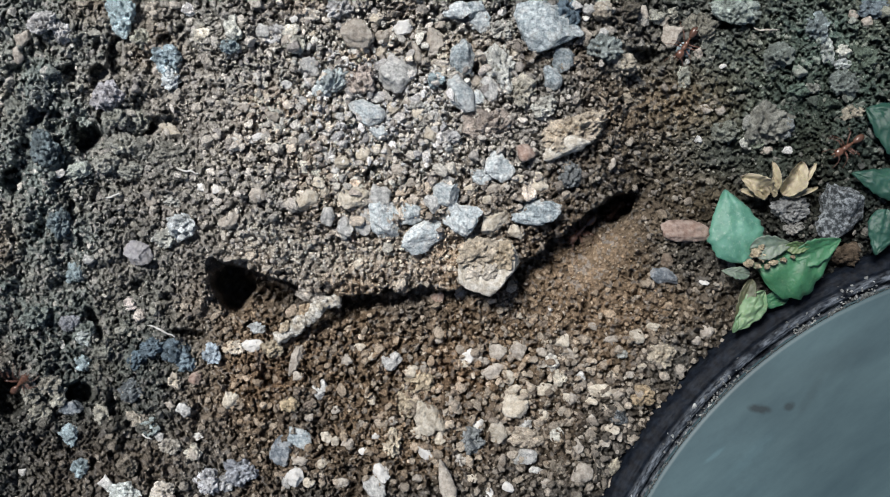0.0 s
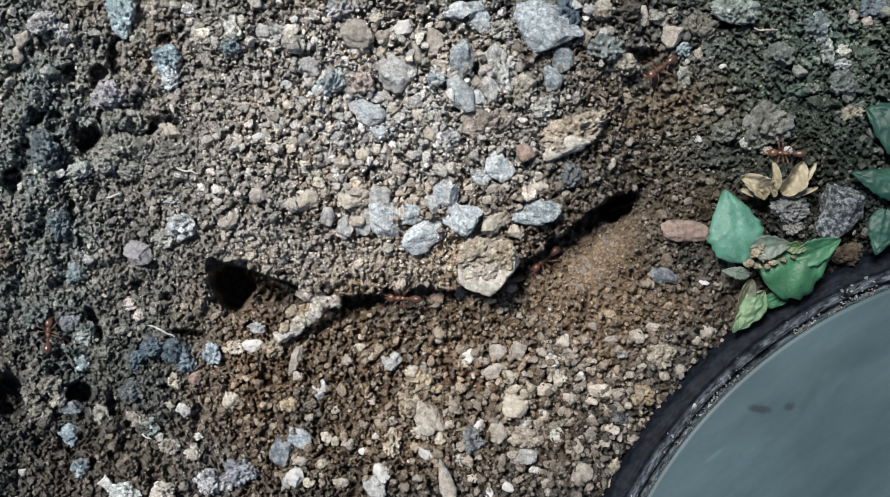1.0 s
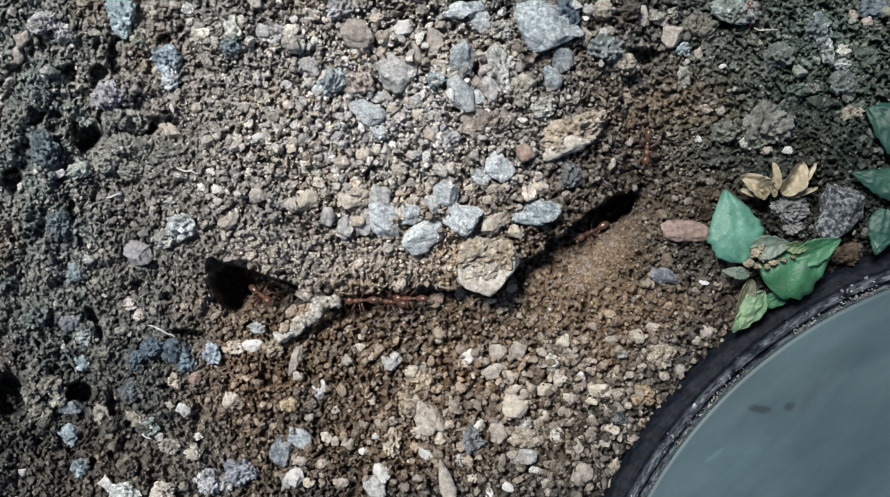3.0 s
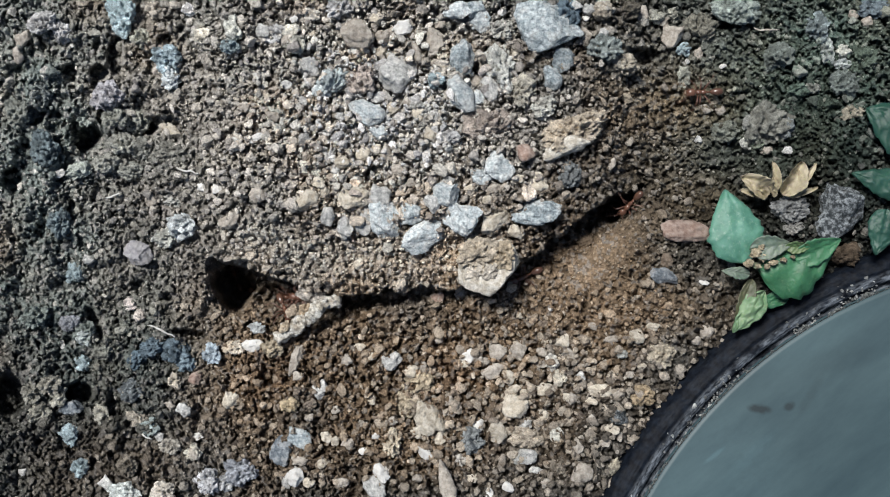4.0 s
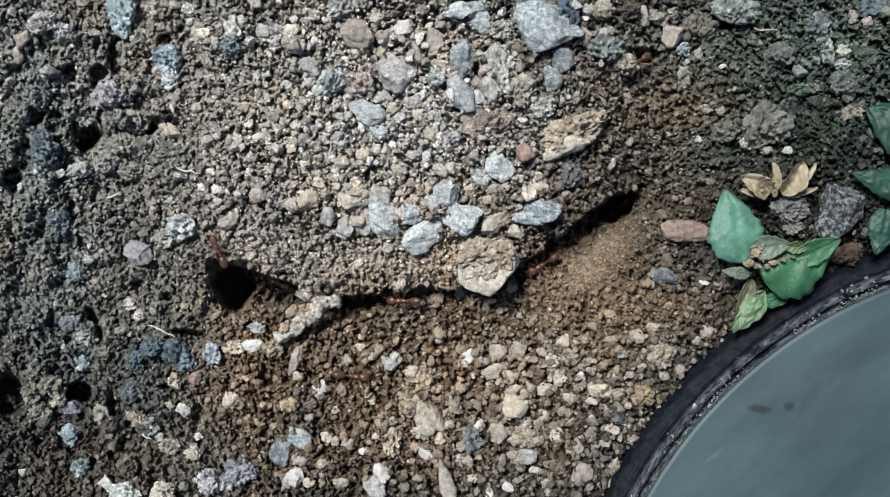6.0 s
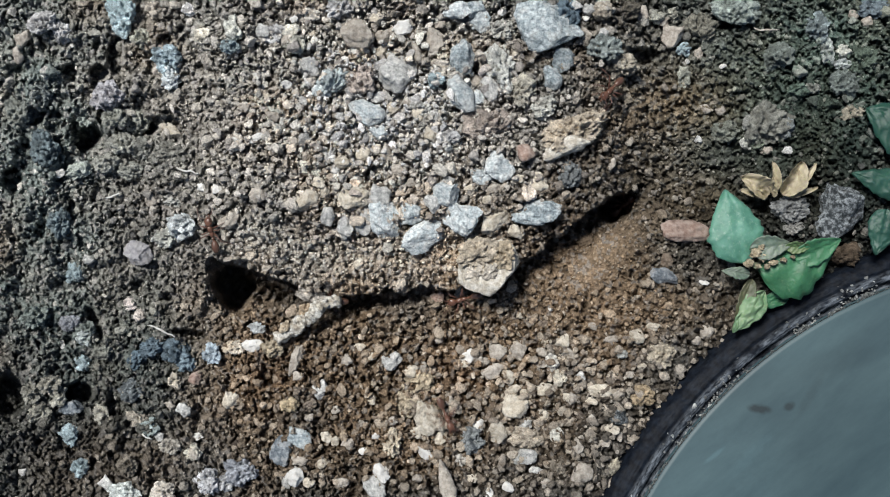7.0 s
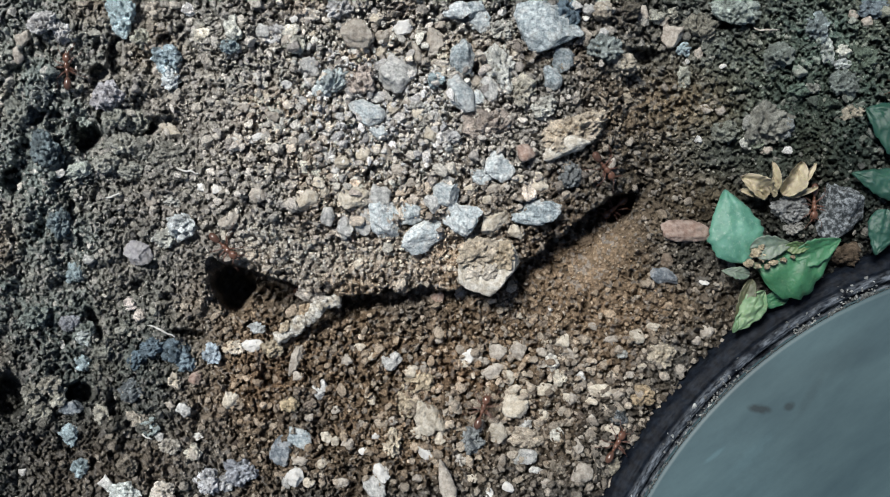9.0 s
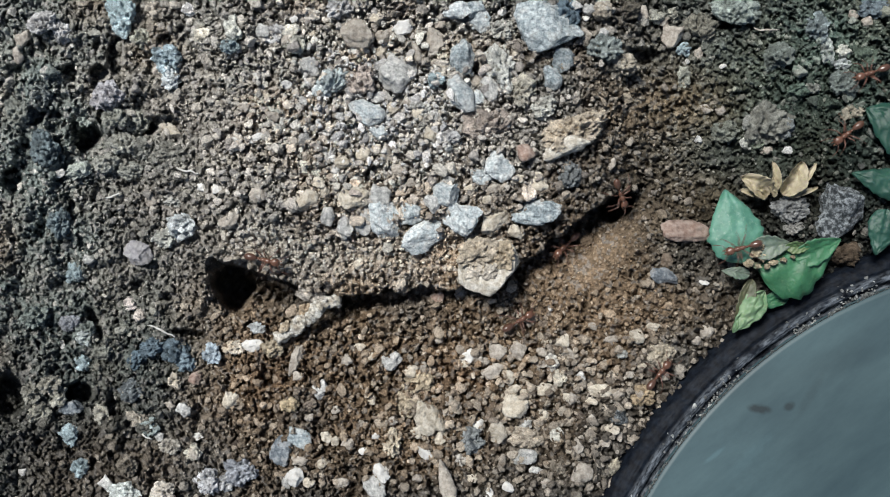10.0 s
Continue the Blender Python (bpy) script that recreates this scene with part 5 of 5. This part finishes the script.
def motions():
    first = build_ant()
    others = [copy_thing(first, pose(0, 0, 0)) for _ in range(16)]
    a = iter([first, *others])
    crawl(next(a), [(0, 1207, 76, 0), (0.4, 1195, 95, 0), (0.6, 1182, 108, 0), (0.8, 1167, 120, 0), (1.2, 1160, 125, 0), (1.4, 1150, 132, 0), (1.6, 1138, 160, 0), (2.0, 1132, 185, 0),
                    (2.5, 1140, 212, 0), (2.7, 1135, 225, 0), (3.3, 1130, 290, 0), (3.8, 1122, 335, 0), (4.0, 1110, 350, 1), (4.5, 1102, 354, 2), (5.1, 1098, 355, 3), (5.4, 1085, 360, 5), (5.8, 1080, 365, 12), (10, 1080, 366, 14)])
    crawl(next(a), [(0, 1490, 258, 0), (0.2, 1470, 272, 0), (0.6, 1440, 272, 0), (0.8, 1415, 275, 0), (1.0, 1385, 272, 0), (1.2, 1345, 270, 0), (1.4, 1290, 268, 0), (1.6, 1235, 275, 0),
                    (1.8, 1190, 295, 0), (2.0, 1155, 312, 0), (2.2, 1130, 332, 0), (2.5, 1115, 345, 0), (2.7, 1095, 358, 2), (3.1, 1082, 366, 10), (10, 1080, 368, 18)])
    crawl(next(a), [(0, 1028, 408, 0), (0.2, 998, 438, 0), (0.4, 972, 456, 0), (0.5, 955, 468, 0), (0.7, 925, 482, 1), (1.2, 870, 495, 3), (1.6, 830, 518, 1), (1.8, 803, 521, 0), (2.2, 788, 525, 0), (2.5, 768, 532, 0),
                    (2.7, 745, 535, 0), (3.1, 680, 524, 0), (3.6, 600, 528, 3), (4.2, 480, 515, 4), (4.8, 410, 505, 10), (10, 405, 505, 20)])
    crawl(next(a), [(0, 1075, 372, 6), (0.3, 1035, 408, 0), (0.6, 1002, 430, 0), (0.8, 985, 442, 0), (1.0, 964, 460, 0), (1.2, 958, 466, 0), (1.4, 935, 476, 1), (1.8, 880, 495, 3), (2.1, 845, 520, 1), (2.3, 822, 518, 0), (2.5, 806, 517, 0),
                    (2.7, 785, 520, 0), (3.2, 690, 520, 0), (3.7, 600, 526, 3), (4.4, 470, 512, 5), (5.0, 408, 505, 12), (10, 408, 505, 22)])
    crawl(next(a), [(0, 880, 500, 3), (0.3, 848, 530, 0), (0.5, 806, 526, 0), (0.6, 793, 527, 0), (0.8, 765, 523, 0), (1.0, 716, 520, 0), (1.4, 688, 521, 0), (2.4, 706, 518, 0), (2.7, 690, 520, 1), (3.2, 610, 525, 3), (4.2, 430, 505, 9), (10, 405, 500, 24)])
    crawl(next(a), [(0, 405, 505, 12), (2.0, 425, 505, 4), (2.5, 442, 512, 2), (3.2, 470, 530, 1), (3.8, 496, 545, 0), (4.0, 501, 548, 0), (4.3, 508, 568, -2), (4.5, 488, 590, 0), (4.9, 485, 605, 0), (5.1, 493, 612, 0), (5.3, 515, 634, 0), (5.5, 522, 640, 0), (5.7, 570, 656, 0),
                    (6.4, 680, 668, 0), (6.8, 752, 675, 0), (7.0, 783, 728, 0), (7.2, 795, 780, 0), (7.5, 797, 822, 0), (7.7, 790, 835, 0), (8.2, 795, 830, 0), (8.5, 810, 800, 0), (8.7, 816, 775, 0), (9.0, 850, 725, 0), (9.3, 856, 660, 0), (9.6, 872, 590, 0), (10, 910, 568, 0)])
    crawl(next(a), [(0, 412, 500, 14), (3.5, 412, 500, 8), (4.0, 424, 490, 3), (4.3, 410, 482, 1), (5.1, 396, 478, 0), (5.5, 393, 462, 0), (5.7, 395, 450, 0), (6.3, 388, 428, 0), (6.8, 381, 414, 0), (7.2, 383, 409, 0), (7.5, 389, 404, 0), (7.7, 395, 394, 0), (8.2, 395, 392, 0),
                    (8.5, 393, 405, 0), (8.7, 396, 420, 0), (9.0, 400, 430, 0), (9.3, 410, 432, 0), (9.6, 430, 444, 0), (10, 466, 452, 0)])
    crawl(next(a), [(0, 1420, -170, 0), (2.6, 1350, -70, 0), (3.0, 1320, 0, 0), (3.4, 1275, 105, 0), (3.8, 1240, 165, 0), (4.0, 1239, 164, 0), (4.3, 1230, 153, 0), (4.5, 1207, 136, 0), (4.7, 1190, 125, 0), (4.9, 1160, 113, 0), (5.3, 1145, 106, 1), (5.7, 1140, 105, 1), (6.3, 1105, 130, 0),
                    (6.8, 1076, 151, 0), (7.2, 1062, 164, 0), (7.5, 1064, 172, 0), (7.7, 1050, 182, 0), (8.0, 1036, 218, 0), (8.2, 1040, 240, 0), (8.5, 1044, 278, 0), (9.0, 1054, 292, 0), (9.3, 1065, 302, 0), (9.6, 1080, 332, 0), (10, 1083, 338, 0)])
    crawl(next(a), [(0, 1085, 362, 10), (1.2, 1098, 358, 8), (1.6, 1100, 360, 5), (2.0, 1100, 374, 1), (2.4, 1104, 380, 0), (2.7, 1076, 396, 0), (3.4, 1005, 432, 0), (3.8, 948, 468, 0), (4.1, 915, 486, 2), (4.6, 860, 500, 3), (4.9, 826, 521, 0), (5.1, 803, 519, 0),
                    (5.5, 786, 519, 0), (5.7, 760, 524, 0), (6.4, 660, 524, 1), (7.2, 560, 525, 4), (8.4, 420, 505, 10), (10, 405, 500, 16)])
    crawl(next(a), [(0, 1084, 364, 13), (4.8, 1084, 364, 9), (5.3, 1060, 384, 2), (5.5, 1030, 408, 0), (5.7, 996, 430, 0), (6.1, 940, 470, 0), (6.6, 870, 498, 3), (7.0, 820, 520, 0), (7.2, 796, 523, 0), (7.5, 745, 526, 0), (7.7, 712, 523, 0), (8.0, 678, 516, 2), (8.3, 645, 512, 6), (8.6, 600, 510, 10), (10, 430, 500, 18)])
    crawl(next(a), [(0, 1084, 364, 16), (6.2, 1088, 360, 8), (6.8, 1096, 357, 6), (8.0, 1096, 358, 6), (8.7, 1093, 362, 5), (9.0, 1083, 372, 2), (9.3, 1062, 386, 0), (9.6, 1040, 398, 0), (10, 1000, 436, 0)])
    crawl(next(a), [(0, 40, 668, 0), (0.2, 66, 648, 0), (0.4, 84, 615, 0), (0.6, 88, 602, 0), (1.2, 88, 591, 0), (1.4, 84, 588, 0), (1.6, 66, 588, 0), (1.8, 55, 590, 0), (2.0, 53, 594, 0), (2.2, 40, 628, 0), (2.4, 18, 645, 0), (2.7, -30, 690, 0), (10, -160, 780, 0)])
    crawl(next(a), [(0, -170, 380, 0), (7.0, -90, 345, 0), (7.8, -15, 318, 0), (8.0, 15, 305, 0), (8.2, 50, 285, 0), (8.5, 108, 215, 0), (8.7, 138, 180, 0), (9.0, 127, 128, 0), (9.3, 140, 76, 0), (9.6, 164, 30, 0), (10, 190, -50, 0)])
    crawl(next(a), [(0, 880, 990, 0), (6.8, 925, 930, 0), (7.5, 958, 862, 0), (7.7, 966, 850, 0), (8.0, 1005, 812, 0), (8.2, 1043, 797, 0), (8.5, 1056, 804, 0), (8.7, 1066, 796, 0), (9.0, 1078, 784, 0), (9.3, 1090, 752, 0), (9.6, 1120, 706, 0), (10, 1156, 660, 0)])
    crawl(next(a), [(0, 1660, 300, 0), (7.0, 1620, 296, 0), (7.6, 1560, 296, 0), (8.0, 1503, 300, 0), (8.2, 1462, 308, 0), (8.5, 1436, 320, 0), (8.7, 1430, 326, 0), (9.0, 1426, 354, 0), (9.3, 1430, 372, 0), (9.6, 1422, 405, -4), (10, 1308, 436, -6)])
    crawl(next(a), [(0, 1640, 120, 0), (8.8, 1620, 140, 0), (9.3, 1570, 175, 0), (9.6, 1535, 202, 0), (10, 1490, 235, 0)])
    crawl(next(a), [(0, 1650, 90, 0), (9.0, 1640, 95, 0), (9.6, 1590, 112, 0), (10, 1533, 132, 0)])


# ---------------------------------------------------------------- build
build_ground()
build_lid()
lay_stones()
build_stick()
build_rootlets()
build_plants()
spread_crumbs()
dust_rim()
rim_grit()
motions()
